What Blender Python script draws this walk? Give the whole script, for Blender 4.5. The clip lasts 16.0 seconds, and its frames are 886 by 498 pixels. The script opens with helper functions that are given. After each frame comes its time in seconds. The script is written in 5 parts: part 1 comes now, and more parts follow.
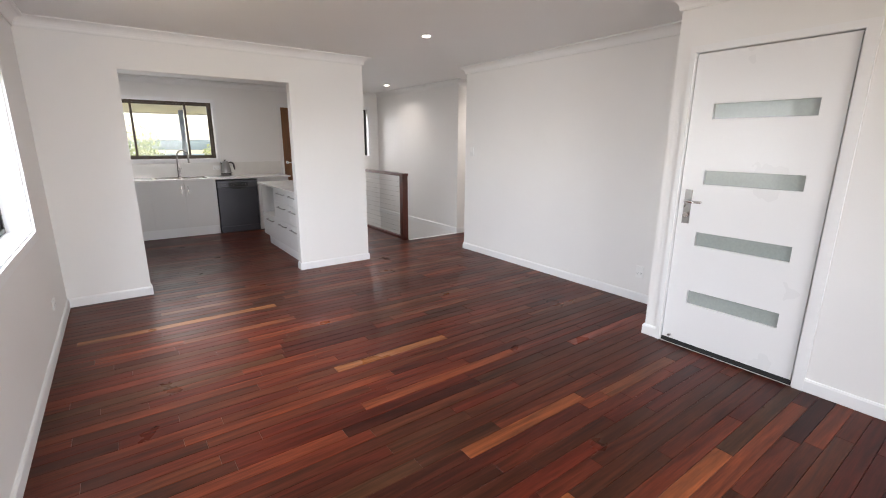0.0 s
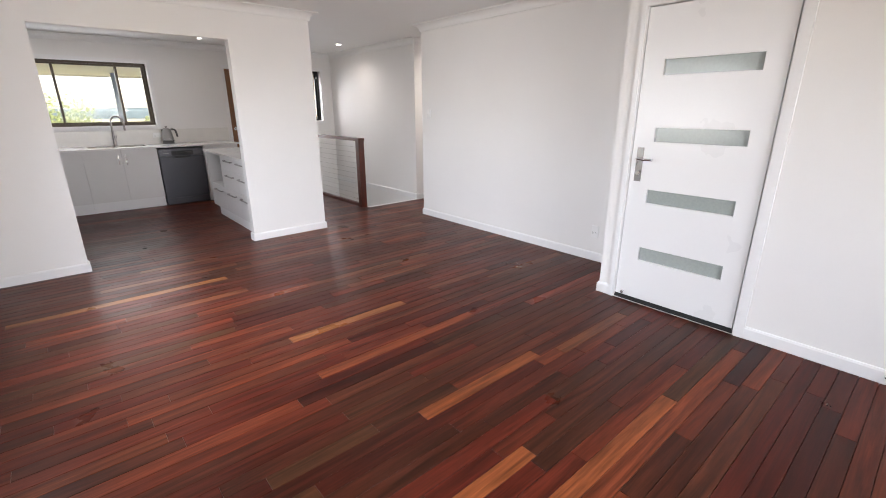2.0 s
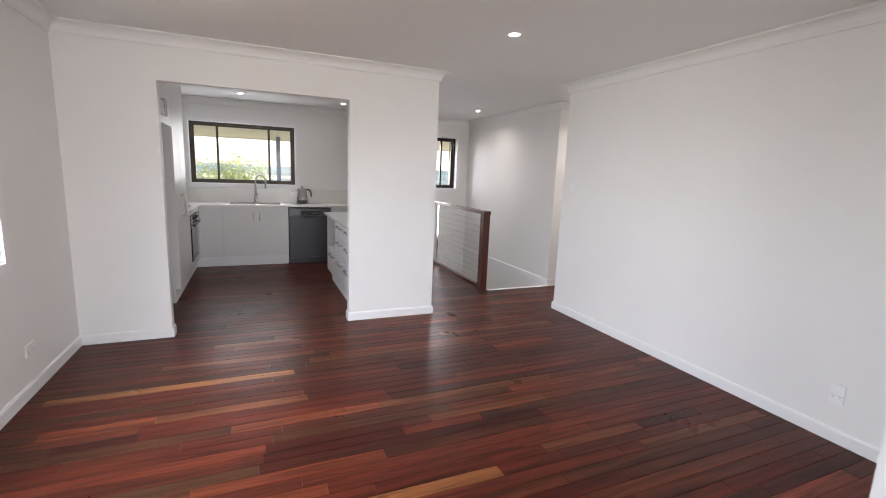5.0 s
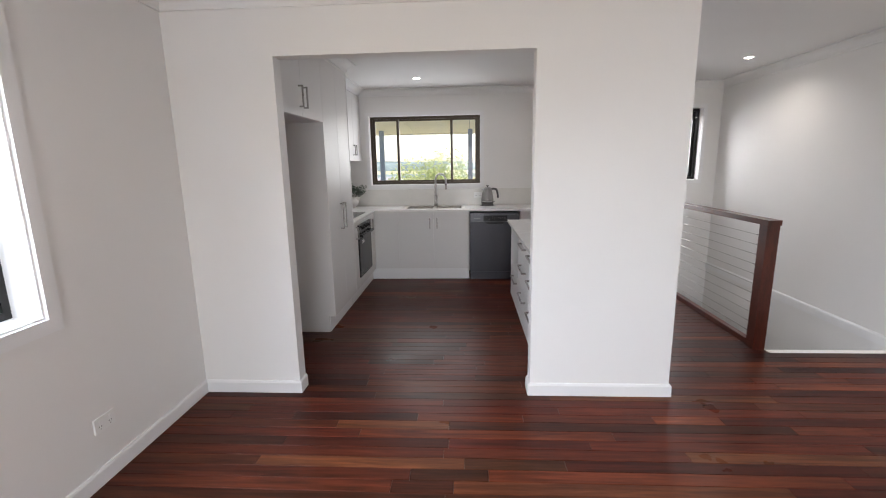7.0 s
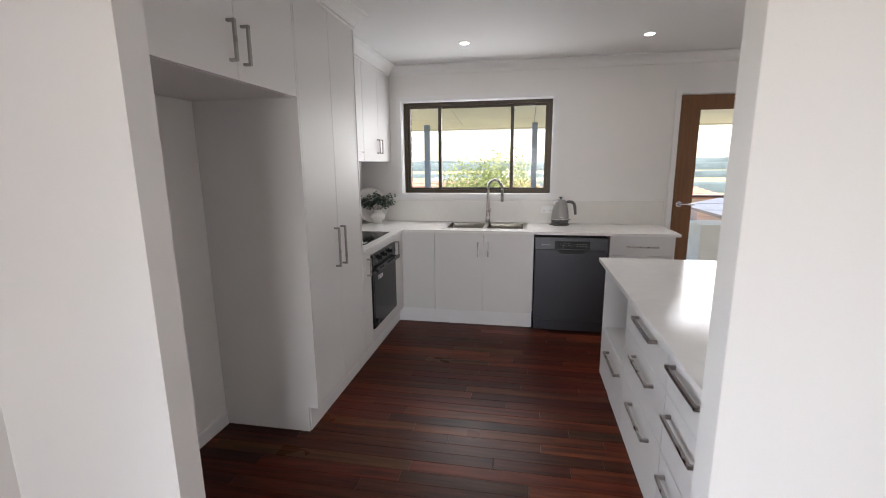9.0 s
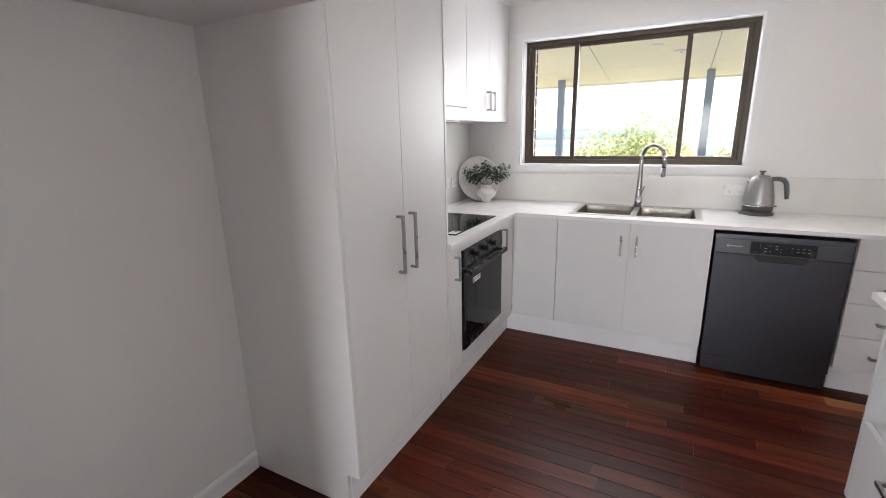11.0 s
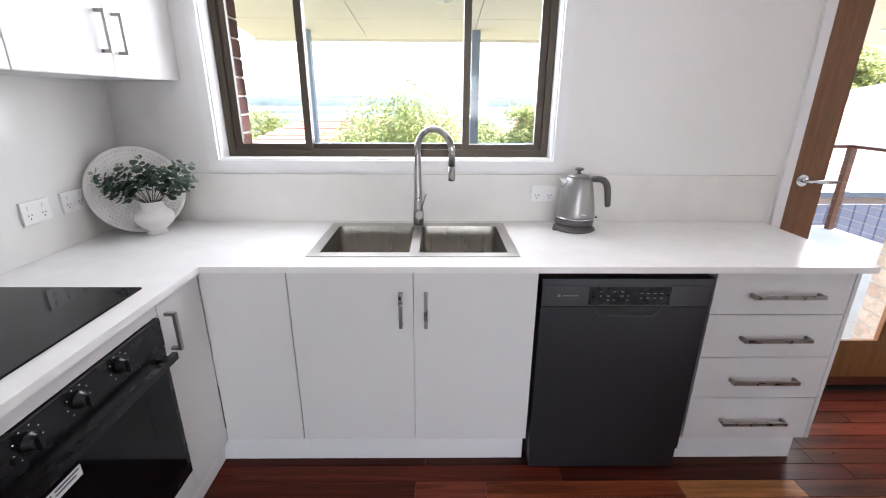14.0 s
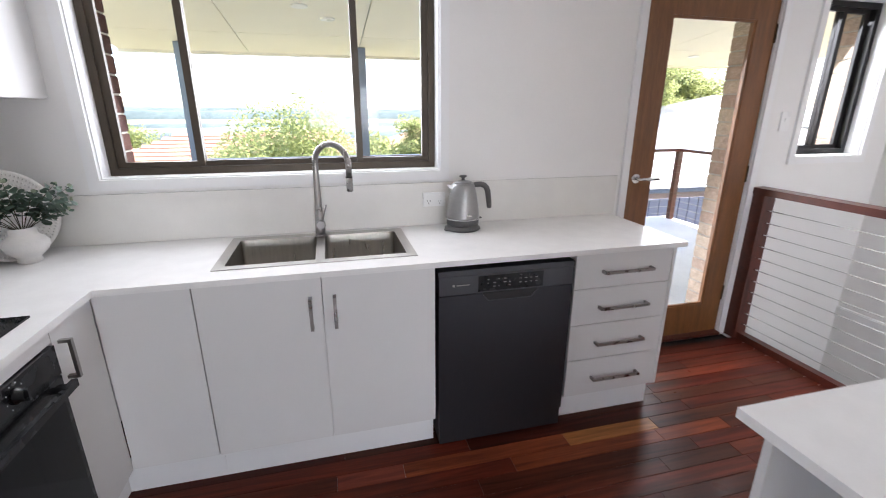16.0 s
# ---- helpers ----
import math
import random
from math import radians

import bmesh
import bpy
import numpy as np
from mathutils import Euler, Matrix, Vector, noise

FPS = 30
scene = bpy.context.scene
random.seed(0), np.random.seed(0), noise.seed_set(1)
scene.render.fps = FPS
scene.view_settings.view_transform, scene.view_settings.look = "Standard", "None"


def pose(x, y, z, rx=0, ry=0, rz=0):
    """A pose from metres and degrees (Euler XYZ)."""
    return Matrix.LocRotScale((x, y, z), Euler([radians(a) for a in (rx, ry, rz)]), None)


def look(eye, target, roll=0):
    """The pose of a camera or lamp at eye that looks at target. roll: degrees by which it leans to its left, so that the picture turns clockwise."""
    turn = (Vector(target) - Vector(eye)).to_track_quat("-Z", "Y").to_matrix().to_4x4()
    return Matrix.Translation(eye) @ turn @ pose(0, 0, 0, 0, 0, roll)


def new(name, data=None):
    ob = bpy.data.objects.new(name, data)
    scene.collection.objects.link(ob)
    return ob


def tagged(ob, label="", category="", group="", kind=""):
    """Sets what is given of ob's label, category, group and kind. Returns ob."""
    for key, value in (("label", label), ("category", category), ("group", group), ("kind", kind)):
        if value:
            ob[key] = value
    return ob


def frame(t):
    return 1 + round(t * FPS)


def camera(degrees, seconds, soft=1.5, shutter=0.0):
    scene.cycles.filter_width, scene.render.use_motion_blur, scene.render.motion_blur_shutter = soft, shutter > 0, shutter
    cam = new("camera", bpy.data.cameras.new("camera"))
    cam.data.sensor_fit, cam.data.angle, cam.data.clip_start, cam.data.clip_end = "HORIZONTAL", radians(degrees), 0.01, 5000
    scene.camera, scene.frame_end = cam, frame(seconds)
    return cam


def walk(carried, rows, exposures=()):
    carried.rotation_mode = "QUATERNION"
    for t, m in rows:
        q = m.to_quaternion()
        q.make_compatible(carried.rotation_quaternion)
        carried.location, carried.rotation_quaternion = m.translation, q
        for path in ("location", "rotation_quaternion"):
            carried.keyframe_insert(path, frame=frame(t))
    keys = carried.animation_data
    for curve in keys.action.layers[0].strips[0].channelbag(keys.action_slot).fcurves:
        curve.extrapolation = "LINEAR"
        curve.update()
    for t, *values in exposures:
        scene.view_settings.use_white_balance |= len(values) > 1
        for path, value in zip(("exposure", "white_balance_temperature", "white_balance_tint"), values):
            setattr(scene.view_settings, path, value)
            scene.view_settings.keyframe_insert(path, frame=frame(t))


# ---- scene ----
cam = camera(90.3, 16.0, soft=1.0, shutter=0.2)
BASE = 1.5  # stops
PATH = [
    (0, (0.66, 0.448, 1.481), (1.806, 2.019, 1.01), 0.3),
    (0.5, (0.686, 0.44, 1.46), (1.859, 1.963, 0.909), 0.6),
    (1, (0.723, 0.43, 1.448), (1.953, 1.876, 0.817), 0.6),
    (1.5, (0.743, 0.435, 1.424), (1.997, 1.846, 0.765), 0.3),
    (2, (0.746, 0.445, 1.437), (1.99, 1.888, 0.827), -0.2),
    (2.5, (0.732, 0.45, 1.469), (1.948, 1.944, 0.93), -0.2),
    (3, (0.752, 0.454, 1.472), (1.928, 2.003, 1.004), 0.0),
    (5.3, (1.581, 1.525, 1.465), (2.227, 3.384, 1.112), 1.3),
    (5.5, (1.652, 1.673, 1.47), (2.197, 3.56, 1.094), 0.4),
    (6, (1.775, 2.008, 1.469), (2.079, 3.947, 1.086), -0.2),
    (6.5, (1.825, 2.442, 1.478), (1.89, 4.404, 1.1), -0.7),
    (7, (1.881, 2.857, 1.481), (1.771, 4.816, 1.096), -1.0),
    (7.5, (1.864, 3.284, 1.47), (1.684, 5.24, 1.094), -1.0),
    (8, (1.874, 3.708, 1.456), (1.647, 5.661, 1.089), -1.1),
    (8.5, (1.881, 4.056, 1.49), (1.597, 5.997, 1.101), -0.9),
    (9, (1.813, 4.452, 1.497), (1.456, 6.382, 1.115), -0.5),
    (9.5, (1.808, 4.756, 1.487), (1.277, 6.647, 1.11), -0.4),
    (9.7, (1.806, 4.845, 1.492), (1.212, 6.717, 1.115), -0.5),
    (11.8, (1.586, 5.902, 1.408), (0.636, 7.531, 0.743), -2.5),
    (12, (1.581, 6.031, 1.422), (0.769, 7.705, 0.689), -2.9),
    (12.5, (1.582, 6.321, 1.404), (1.067, 8.074, 0.592), -2.4),
    (13, (1.607, 6.562, 1.414), (1.214, 8.369, 0.651), -1.6),
    (13.5, (1.537, 6.799, 1.491), (1.335, 8.677, 0.834), -0.4),
    (14, (1.548, 6.907, 1.454), (1.571, 8.799, 0.807), 0.3),
    (14.5, (1.568, 6.919, 1.458), (1.7, 8.819, 0.846), 0.5),
    (15, (1.556, 6.891, 1.487), (1.745, 8.797, 0.909), 0.8),
    (15.5, (1.53, 6.874, 1.473), (1.814, 8.768, 0.898), 0.9),
    (16, (1.522, 6.724, 1.476), (1.995, 8.572, 0.877), 0.1),
]
walk(cam, [(t, look(eye, target, roll)) for t, eye, target, roll in PATH],
     [(0, BASE + 0.08, 6750, 15), (1.8, BASE + 0.2, 6700, 16), (3.0, BASE + 0.1, 6650, 16), (6.5, BASE + 0.05, 6600, 15), (8.0, BASE + 0.2, 6600, 14), (9.5, BASE + 0.28, 6700, 15),
      (12.0, BASE + 1.08, 6400, 16), (12.5, BASE + 1.15, 6350, 16), (14.0, BASE + 0.90, 6250, 16), (16.0, BASE + 0.68, 6250, 16)])

# ---- world, sun, exposure ----
CEIL = 2.44
world = bpy.data.worlds.new("world")
scene.world = world
world.use_nodes = True
sky = world.node_tree.nodes.new("ShaderNodeTexSky")
sky.sky_type, sky.sun_disc = "NISHITA", False
SUN_UP, SUN_ROUND = radians(50), radians(82)
sky.sun_elevation, sky.sun_rotation = SUN_UP, SUN_ROUND
world.node_tree.nodes["Background"].inputs["Strength"].default_value = 0.15
world.node_tree.links.new(sky.outputs["Color"], world.node_tree.nodes["Background"].inputs["Color"])


def lamp(name, kind, m, energy, colour=(1, 1, 1), size=None, size_y=None, spread=None):
    data = bpy.data.lights.new(name, kind)
    data.energy, data.color = energy, colour
    if kind == "AREA":
        data.shape, data.size, data.size_y = "RECTANGLE", size, size_y
        if spread:
            data.spread = radians(spread)
    ob = new(name, data)
    ob.matrix_world = m
    return ob


sun = lamp("sun", "SUN", look((0, 0, 30), (-math.sin(SUN_ROUND) * math.cos(SUN_UP), -math.cos(SUN_ROUND) * math.cos(SUN_UP), 30 - math.sin(SUN_UP))), 5.0, (1, 0.95, 0.87))
sun.data.angle = radians(0.5)
SKY_TINT = (0.80, 0.90, 1.0)
DECK_TINT = (0.92, 0.96, 1.0)
GROUND_TINT = (1.0, 0.80, 0.54)
# daylight falls in through each window; the sunlit ground sends a little warm light up through the living room's
lamp("window_light_living", "AREA", look((-0.27, 3.48, 1.48), (1, 3.48, 0.25)), 29, SKY_TINT, 1.95, 1.2, 125)
lamp("window_bounce_living", "AREA", look((-0.26, 3.48, 1.40), (1, 3.48, 1.65)), 2.5, GROUND_TINT, 1.95, 1.0, 140)
lamp("window_light_rear", "AREA", look((2.0, -1.64, 1.5), (2.0, 0, 0.70)), 23, SKY_TINT, 1.95, 1.2, 110)
lamp("window_bounce_rear", "AREA", look((2.0, -1.63, 1.4), (2.0, 0, 1.6)), 5.5, GROUND_TINT, 1.95, 1.0, 120)
lamp("window_light_kitchen", "AREA", look((1.315, 9.17, 1.645), (1.315, 8, 1.25)), 5.4, DECK_TINT, 1.40, 0.86, 175)
lamp("window_light_door", "AREA", look((3.6, 9.26, 1.05), (3.6, 8, 0.5)), 6, DECK_TINT, 0.7, 1.8, 120)
lamp("window_light_stair", "AREA", look((4.65, 9.26, 1.65), (4.65, 8, 0.9)), 5, DECK_TINT, 0.5, 0.85, 130)


# ---- materials ----
def material(name, base, rough=0.5, metal=0.0, var=0.05, scale=3.0, fine=90.0, bump=0.0, coat=0.0, stretch=(1, 1, 1), spec=0.5, rough_var=0.06):
    m = bpy.data.materials.new(name)
    m.use_nodes = True
    n, ln = m.node_tree.nodes, m.node_tree.links
    b = n["Principled BSDF"]
    geo = n.new("ShaderNodeNewGeometry")
    mp = n.new("ShaderNodeMapping")
    mp.inputs["Scale"].default_value = stretch
    ln.new(geo.outputs["Position"], mp.inputs["Vector"])
    big, small = n.new("ShaderNodeTexNoise"), n.new("ShaderNodeTexNoise")
    for node, sc in ((big, scale), (small, fine)):
        node.inputs["Scale"].default_value = sc
        node.inputs["Detail"].default_value = 4
        ln.new(mp.outputs["Vector"], node.inputs["Vector"])
    mix = n.new("ShaderNodeMath")
    mix.operation = "MULTIPLY_ADD"
    mix.inputs[1].default_value = 0.6
    ln.new(small.outputs["Fac"], mix.inputs[0])
    ln.new(big.outputs["Fac"], mix.inputs[2])
    ramp = n.new("ShaderNodeValToRGB")
    ramp.color_ramp.elements[0].position, ramp.color_ramp.elements[1].position = 0.5, 1.1
    ramp.color_ramp.elements[0].color = [max(0, c * (1 - var)) for c in base] + [1]
    ramp.color_ramp.elements[1].color = [min(1, c * (1 + var)) for c in base] + [1]
    ln.new(mix.outputs[0], ramp.inputs["Fac"])
    ln.new(ramp.outputs["Color"], b.inputs["Base Color"])
    rr = n.new("ShaderNodeMapRange")
    rr.inputs["From Min"].default_value, rr.inputs["From Max"].default_value = 0.3, 0.7
    rr.inputs["To Min"].default_value, rr.inputs["To Max"].default_value = max(0.0, rough - rough_var), min(1, rough + rough_var)
    ln.new(big.outputs["Fac"], rr.inputs["Value"])
    ln.new(rr.outputs["Result"], b.inputs["Roughness"])
    b.inputs["Metallic"].default_value = metal
    b.inputs["Coat Weight"].default_value = coat
    b.inputs["Coat Roughness"].default_value = 0.12
    b.inputs["Specular IOR Level"].default_value = spec
    if bump:
        bp = n.new("ShaderNodeBump")
        bp.inputs["Strength"].default_value = bump
        bp.inputs["Distance"].default_value = 0.002
        ln.new(small.outputs["Fac"], bp.inputs["Height"])
        ln.new(bp.outputs["Normal"], b.inputs["Normal"])
    return m


def glass_material(name, tint=(1, 1, 1), rough=0.0):
    m = bpy.data.materials.new(name)
    m.use_nodes = True
    n, ln = m.node_tree.nodes, m.node_tree.links
    n.remove(n["Principled BSDF"])
    out = n["Material Output"]
    tr, gl, mx, fr = n.new("ShaderNodeBsdfTransparent"), n.new("ShaderNodeBsdfGlossy"), n.new("ShaderNodeMixShader"), n.new("ShaderNodeLayerWeight")
    fr.inputs["Blend"].default_value = 0.5
    pw = n.new("ShaderNodeMath")
    pw.operation = "POWER"
    pw.inputs[1].default_value = 5.0
    ln.new(fr.outputs["Facing"], pw.inputs[0])
    sc = n.new("ShaderNodeMath")
    sc.operation = "MULTIPLY_ADD"
    sc.inputs[1].default_value, sc.inputs[2].default_value = 0.9, 0.007
    ln.new(pw.outputs[0], sc.inputs[0])
    tr.inputs["Color"].default_value = (*tint, 1)
    gl.inputs["Roughness"].default_value = rough
    ln.new(sc.outputs[0], mx.inputs[0])
    ln.new(tr.outputs[0], mx.inputs[1])
    ln.new(gl.outputs[0], mx.inputs[2])
    ln.new(mx.outputs[0], out.inputs["Surface"])
    return m


def emitter(name, colour, strength):
    m = bpy.data.materials.new(name)
    m.use_nodes = True
    b = m.node_tree.nodes["Principled BSDF"]
    b.inputs["Base Color"].default_value = (0.9, 0.9, 0.9, 1)
    b.inputs["Emission Color"].default_value = (*colour, 1)
    b.inputs["Emission Strength"].default_value = strength
    return m


def board_material(name, stops, rough=0.3, grain=1.0):
    """Timber whose hue changes from board to board, with grain along x."""
    m = bpy.data.materials.new(name)
    m.use_nodes = True
    n, ln = m.node_tree.nodes, m.node_tree.links
    b = n["Principled BSDF"]
    geo, info = n.new("ShaderNodeNewGeometry"), n.new("ShaderNodeObjectInfo")
    add, fr = n.new("ShaderNodeMath"), n.new("ShaderNodeMath")
    fr.operation = "FRACT"
    ln.new(info.outputs["Random"], add.inputs[0])
    ln.new(geo.outputs["Random Per Island"], add.inputs[1])
    ln.new(add.outputs[0], fr.inputs[0])
    ramp = n.new("ShaderNodeValToRGB")
    els = ramp.color_ramp.elements
    while len(els) < len(stops):
        els.new(0.5)
    for e, (p, c) in zip(els, stops):
        e.position, e.color = p, (*c, 1)
    ln.new(fr.outputs[0], ramp.inputs["Fac"])
    shift = n.new("ShaderNodeVectorMath")
    shift.operation = "MULTIPLY_ADD"
    shift.inputs[1].default_value = (1, 1, 1)
    comb = n.new("ShaderNodeCombineXYZ")
    mul = n.new("ShaderNodeMath")
    mul.operation = "MULTIPLY"
    mul.inputs[1].default_value = 57.0
    ln.new(fr.outputs[0], mul.inputs[0])
    for i in range(3):
        ln.new(mul.outputs[0], comb.inputs[i])
    ln.new(geo.outputs["Position"], shift.inputs[0])
    ln.new(comb.outputs[0], shift.inputs[2])
    mp = n.new("ShaderNodeMapping")
    mp.inputs["Scale"].default_value = (1.6, 26, 26)
    ln.new(shift.outputs[0], mp.inputs["Vector"])
    g1, g2, g3 = (n.new("ShaderNodeTexNoise") for _ in range(3))
    ln.new(mp.outputs["Vector"], g1.inputs["Vector"])
    g1.inputs["Scale"].default_value, g1.inputs["Detail"].default_value, g1.inputs["Distortion"].default_value = 1.0, 6, 0.8
    mp2 = n.new("ShaderNodeMapping")
    mp2.inputs["Scale"].default_value = (9, 160, 160)
    ln.new(shift.outputs[0], mp2.inputs["Vector"])
    ln.new(mp2.outputs["Vector"], g2.inputs["Vector"])
    g2.inputs["Scale"].default_value, g2.inputs["Detail"].default_value = 1.0, 3
    ln.new(geo.outputs["Position"], g3.inputs["Vector"])
    g3.inputs["Scale"].default_value, g3.inputs["Detail"].default_value = 2.2, 5
    mr = n.new("ShaderNodeMapRange")
    mr.inputs["From Min"].default_value, mr.inputs["From Max"].default_value = 0.3, 0.72
    mr.inputs["To Min"].default_value, mr.inputs["To Max"].default_value = 1 - 0.55 * grain, 1 + 0.55 * grain
    ln.new(g1.outputs["Fac"], mr.inputs["Value"])
    mr2 = n.new("ShaderNodeMapRange")
    mr2.inputs["From Min"].default_value, mr2.inputs["From Max"].default_value = 0.3, 0.7
    mr2.inputs["To Min"].default_value, mr2.inputs["To Max"].default_value = 0.78, 1.18
    ln.new(g2.outputs["Fac"], mr2.inputs["Value"])
    mm = n.new("ShaderNodeMath")
    mm.operation = "MULTIPLY"
    ln.new(mr.outputs["Result"], mm.inputs[0])
    ln.new(mr2.outputs["Result"], mm.inputs[1])
    vm = n.new("ShaderNodeVectorMath")
    vm.operation = "SCALE"
    ln.new(ramp.outputs["Color"], vm.inputs[0])
    ln.new(mm.outputs[0], vm.inputs["Scale"])
    ln.new(vm.outputs[0], b.inputs["Base Color"])
    rr = n.new("ShaderNodeMapRange")
    rr.inputs["From Min"].default_value, rr.inputs["From Max"].default_value = 0.3, 0.7
    rr.inputs["To Min"].default_value, rr.inputs["To Max"].default_value = rough - 0.06, rough + 0.08
    ln.new(g3.outputs["Fac"], rr.inputs["Value"])
    ln.new(rr.outputs["Result"], b.inputs["Roughness"])
    b.inputs["Specular IOR Level"].default_value = 0.15
    bp = n.new("ShaderNodeBump")
    bp.inputs["Strength"].default_value, bp.inputs["Distance"].default_value = 0.08, 0.001
    ln.new(g2.outputs["Fac"], bp.inputs["Height"])
    ln.new(bp.outputs["Normal"], b.inputs["Normal"])
    return m


M_WALL = material("wall_paint", (0.80, 0.79, 0.775), 0.62, var=0.02, scale=1.2, fine=220, bump=0.06)
M_CEIL = material("ceiling_paint", (0.80, 0.80, 0.79), 0.7, var=0.02, scale=1.0, fine=200, bump=0.05)
M_CORNICE = material("cornice_paint", (0.81, 0.81, 0.80), 0.75, var=0.015, scale=1.5, fine=160)
M_TRIM = material("satin_trim_paint", (0.81, 0.81, 0.81), 0.5, var=0.015, scale=4, fine=150, bump=0.02)
M_CAB = material("cabinet_laminate", (0.715, 0.705, 0.695), 0.42, var=0.015, scale=3, fine=260, bump=0.03)
M_KICK = material("kickboard_laminate", (0.82, 0.82, 0.82), 0.42, var=0.02, scale=3, fine=200, bump=0.02)
M_QUARTZ = material("white_quartz", (0.82, 0.81, 0.795), 0.14, var=0.035, scale=14, fine=300, rough_var=0.03, spec=0.12)
M_SPLASH = material("stone_splashback", (0.75, 0.735, 0.70), 0.2, var=0.03, scale=9, fine=250, rough_var=0.03)
M_SPLASH_GLASS = material("glass_splashback", (0.76, 0.755, 0.73), 0.06, var=0.01, scale=2, fine=20, rough_var=0.01, spec=0.2)
M_STEEL = material("brushed_steel", (0.40, 0.385, 0.36), 0.34, 1.0, var=0.1, scale=8, fine=120, stretch=(1, 1, 8))
M_NICKEL = material("brushed_nickel_handle", (0.34, 0.325, 0.31), 0.3, 1.0, var=0.08, scale=20, fine=200)
M_CHROME = material("chrome", (0.75, 0.75, 0.76), 0.1, 1.0, var=0.03)
M_DARKSTEEL = material("dark_stainless", (0.050, 0.050, 0.057), 0.36, 0.7, var=0.08, scale=2, fine=260, stretch=(1, 1, 0.05))
M_BLACK = material("black_enamel", (0.009, 0.009, 0.010), 0.25, var=0.15, scale=20, spec=0.3)
M_DARKPANEL = material("dark_grey_panel", (0.075, 0.076, 0.083), 0.34, 0.7, var=0.06, scale=3, fine=200)
M_LOCK = material("satin_lock_steel", (0.20, 0.19, 0.18), 0.32, 0.9, var=0.1, scale=20)
M_BLACKGLASS = material("black_glass", (0.005, 0.005, 0.006), 0.06, var=0.1, rough_var=0.01, spec=0.14)
M_BOWL = material("brushed_steel_bowl", (0.23, 0.215, 0.19), 0.33, 1.0, var=0.12, scale=8, fine=120, stretch=(8, 1, 1))
M_RUBBER = material("black_rubber", (0.012, 0.012, 0.012), 0.6, var=0.2)
M_BRONZE = material("bronze_aluminium", (0.052, 0.038, 0.024), 0.42, 0.35, var=0.1, scale=12)
M_DARKFRAME = material("black_aluminium", (0.018, 0.017, 0.017), 0.4, 0.3, var=0.1, scale=12)
M_CEDAR = material("cedar", (0.17, 0.068, 0.021), 0.4, var=0.3, scale=5, fine=40, bump=0.05, stretch=(7, 7, 0.5))
M_RAILWOOD = material("dark_red_hardwood", (0.072, 0.0145, 0.0075), 0.36, var=0.45, scale=4, fine=30, bump=0.03, coat=0.08, stretch=(6, 0.7, 1))
M_PLASTIC = material("white_plastic", (0.82, 0.82, 0.81), 0.3, var=0.01)
M_GLASS = glass_material("clear_glass")
M_CERAMIC = material("matt_white_ceramic", (0.78, 0.765, 0.74), 0.6, var=0.04, scale=25, fine=140, bump=0.15)
M_LEAF = material("eucalyptus_leaf", (0.060, 0.100, 0.070), 0.5, var=0.45, scale=40, fine=120)
M_BUD = material("eucalyptus_bud", (0.36, 0.42, 0.30), 0.55, var=0.2, scale=40, fine=120)
M_STEM = material("stem", (0.07, 0.06, 0.03), 0.6, var=0.2)
M_LAMP = emitter("downlight_diffuser", (1.0, 0.93, 0.82), 14.0)
FLOOR_STOPS = [(0.0, (0.046, 0.0072, 0.0041)), (0.11, (0.088, 0.0139, 0.0071)), (0.20, (0.046, 0.0145, 0.0072)), (0.30, (0.100, 0.0172, 0.0083)), (0.39, (0.033, 0.0060, 0.0038)), (0.48, (0.074, 0.0205, 0.0095)),
               (0.58, (0.130, 0.0245, 0.0112)), (0.67, (0.058, 0.0110, 0.0060)), (0.75, (0.062, 0.0245, 0.0110)), (0.83, (0.105, 0.0190, 0.0088)), (0.90, (0.185, 0.0450, 0.0175)), (0.95, (0.082, 0.0153, 0.0076)), (1.0, (0.120, 0.0300, 0.0120))]
M_FLOOR = board_material("hardwood_boards", [(p, tuple(0.92 * c for c in rgb)) for p, rgb in FLOOR_STOPS], 0.33)
M_BLOND = board_material("blond_sapwood_board", [(0.0, (0.25, 0.10, 0.034)), (1.0, (0.20, 0.070, 0.024))], 0.31)
M_ORANGE = board_material("orange_hardwood_board", [(0.0, (0.24, 0.068, 0.022)), (1.0, (0.18, 0.048, 0.017))], 0.31)
M_TAN = board_material("tan_hardwood_board", [(0.0, (0.15, 0.050, 0.020)), (1.0, (0.11, 0.032, 0.014))], 0.31)
M_PINK = board_material("pink_hardwood_board", [(0.0, (0.17, 0.040, 0.024)), (1.0, (0.15, 0.032, 0.018))], 0.31)
M_OLIVE = board_material("olive_hardwood_board", [(0.0, (0.085, 0.034, 0.015)), (1.0, (0.066, 0.024, 0.012))], 0.31)

# ---- building helpers ----
ORIGIN = {}


def box(bm, x0, y0, z0, x1, y1, z1):
    x0, x1, y0, y1, z0, z1 = min(x0, x1), max(x0, x1), min(y0, y1), max(y0, y1), min(z0, z1), max(z0, z1)
    v = [bm.verts.new(p) for p in ((x0, y0, z0), (x1, y0, z0), (x1, y1, z0), (x0, y1, z0), (x0, y0, z1), (x1, y0, z1), (x1, y1, z1), (x0, y1, z1))]
    for f in ((3, 2, 1, 0), (4, 5, 6, 7), (0, 1, 5, 4), (1, 2, 6, 5), (2, 3, 7, 6), (3, 0, 4, 7)):
        bm.faces.new([v[i] for i in f])
    return bm


def boxes(*rows):
    bm = bmesh.new()
    for r in rows:
        box(bm, *r)
    return bm


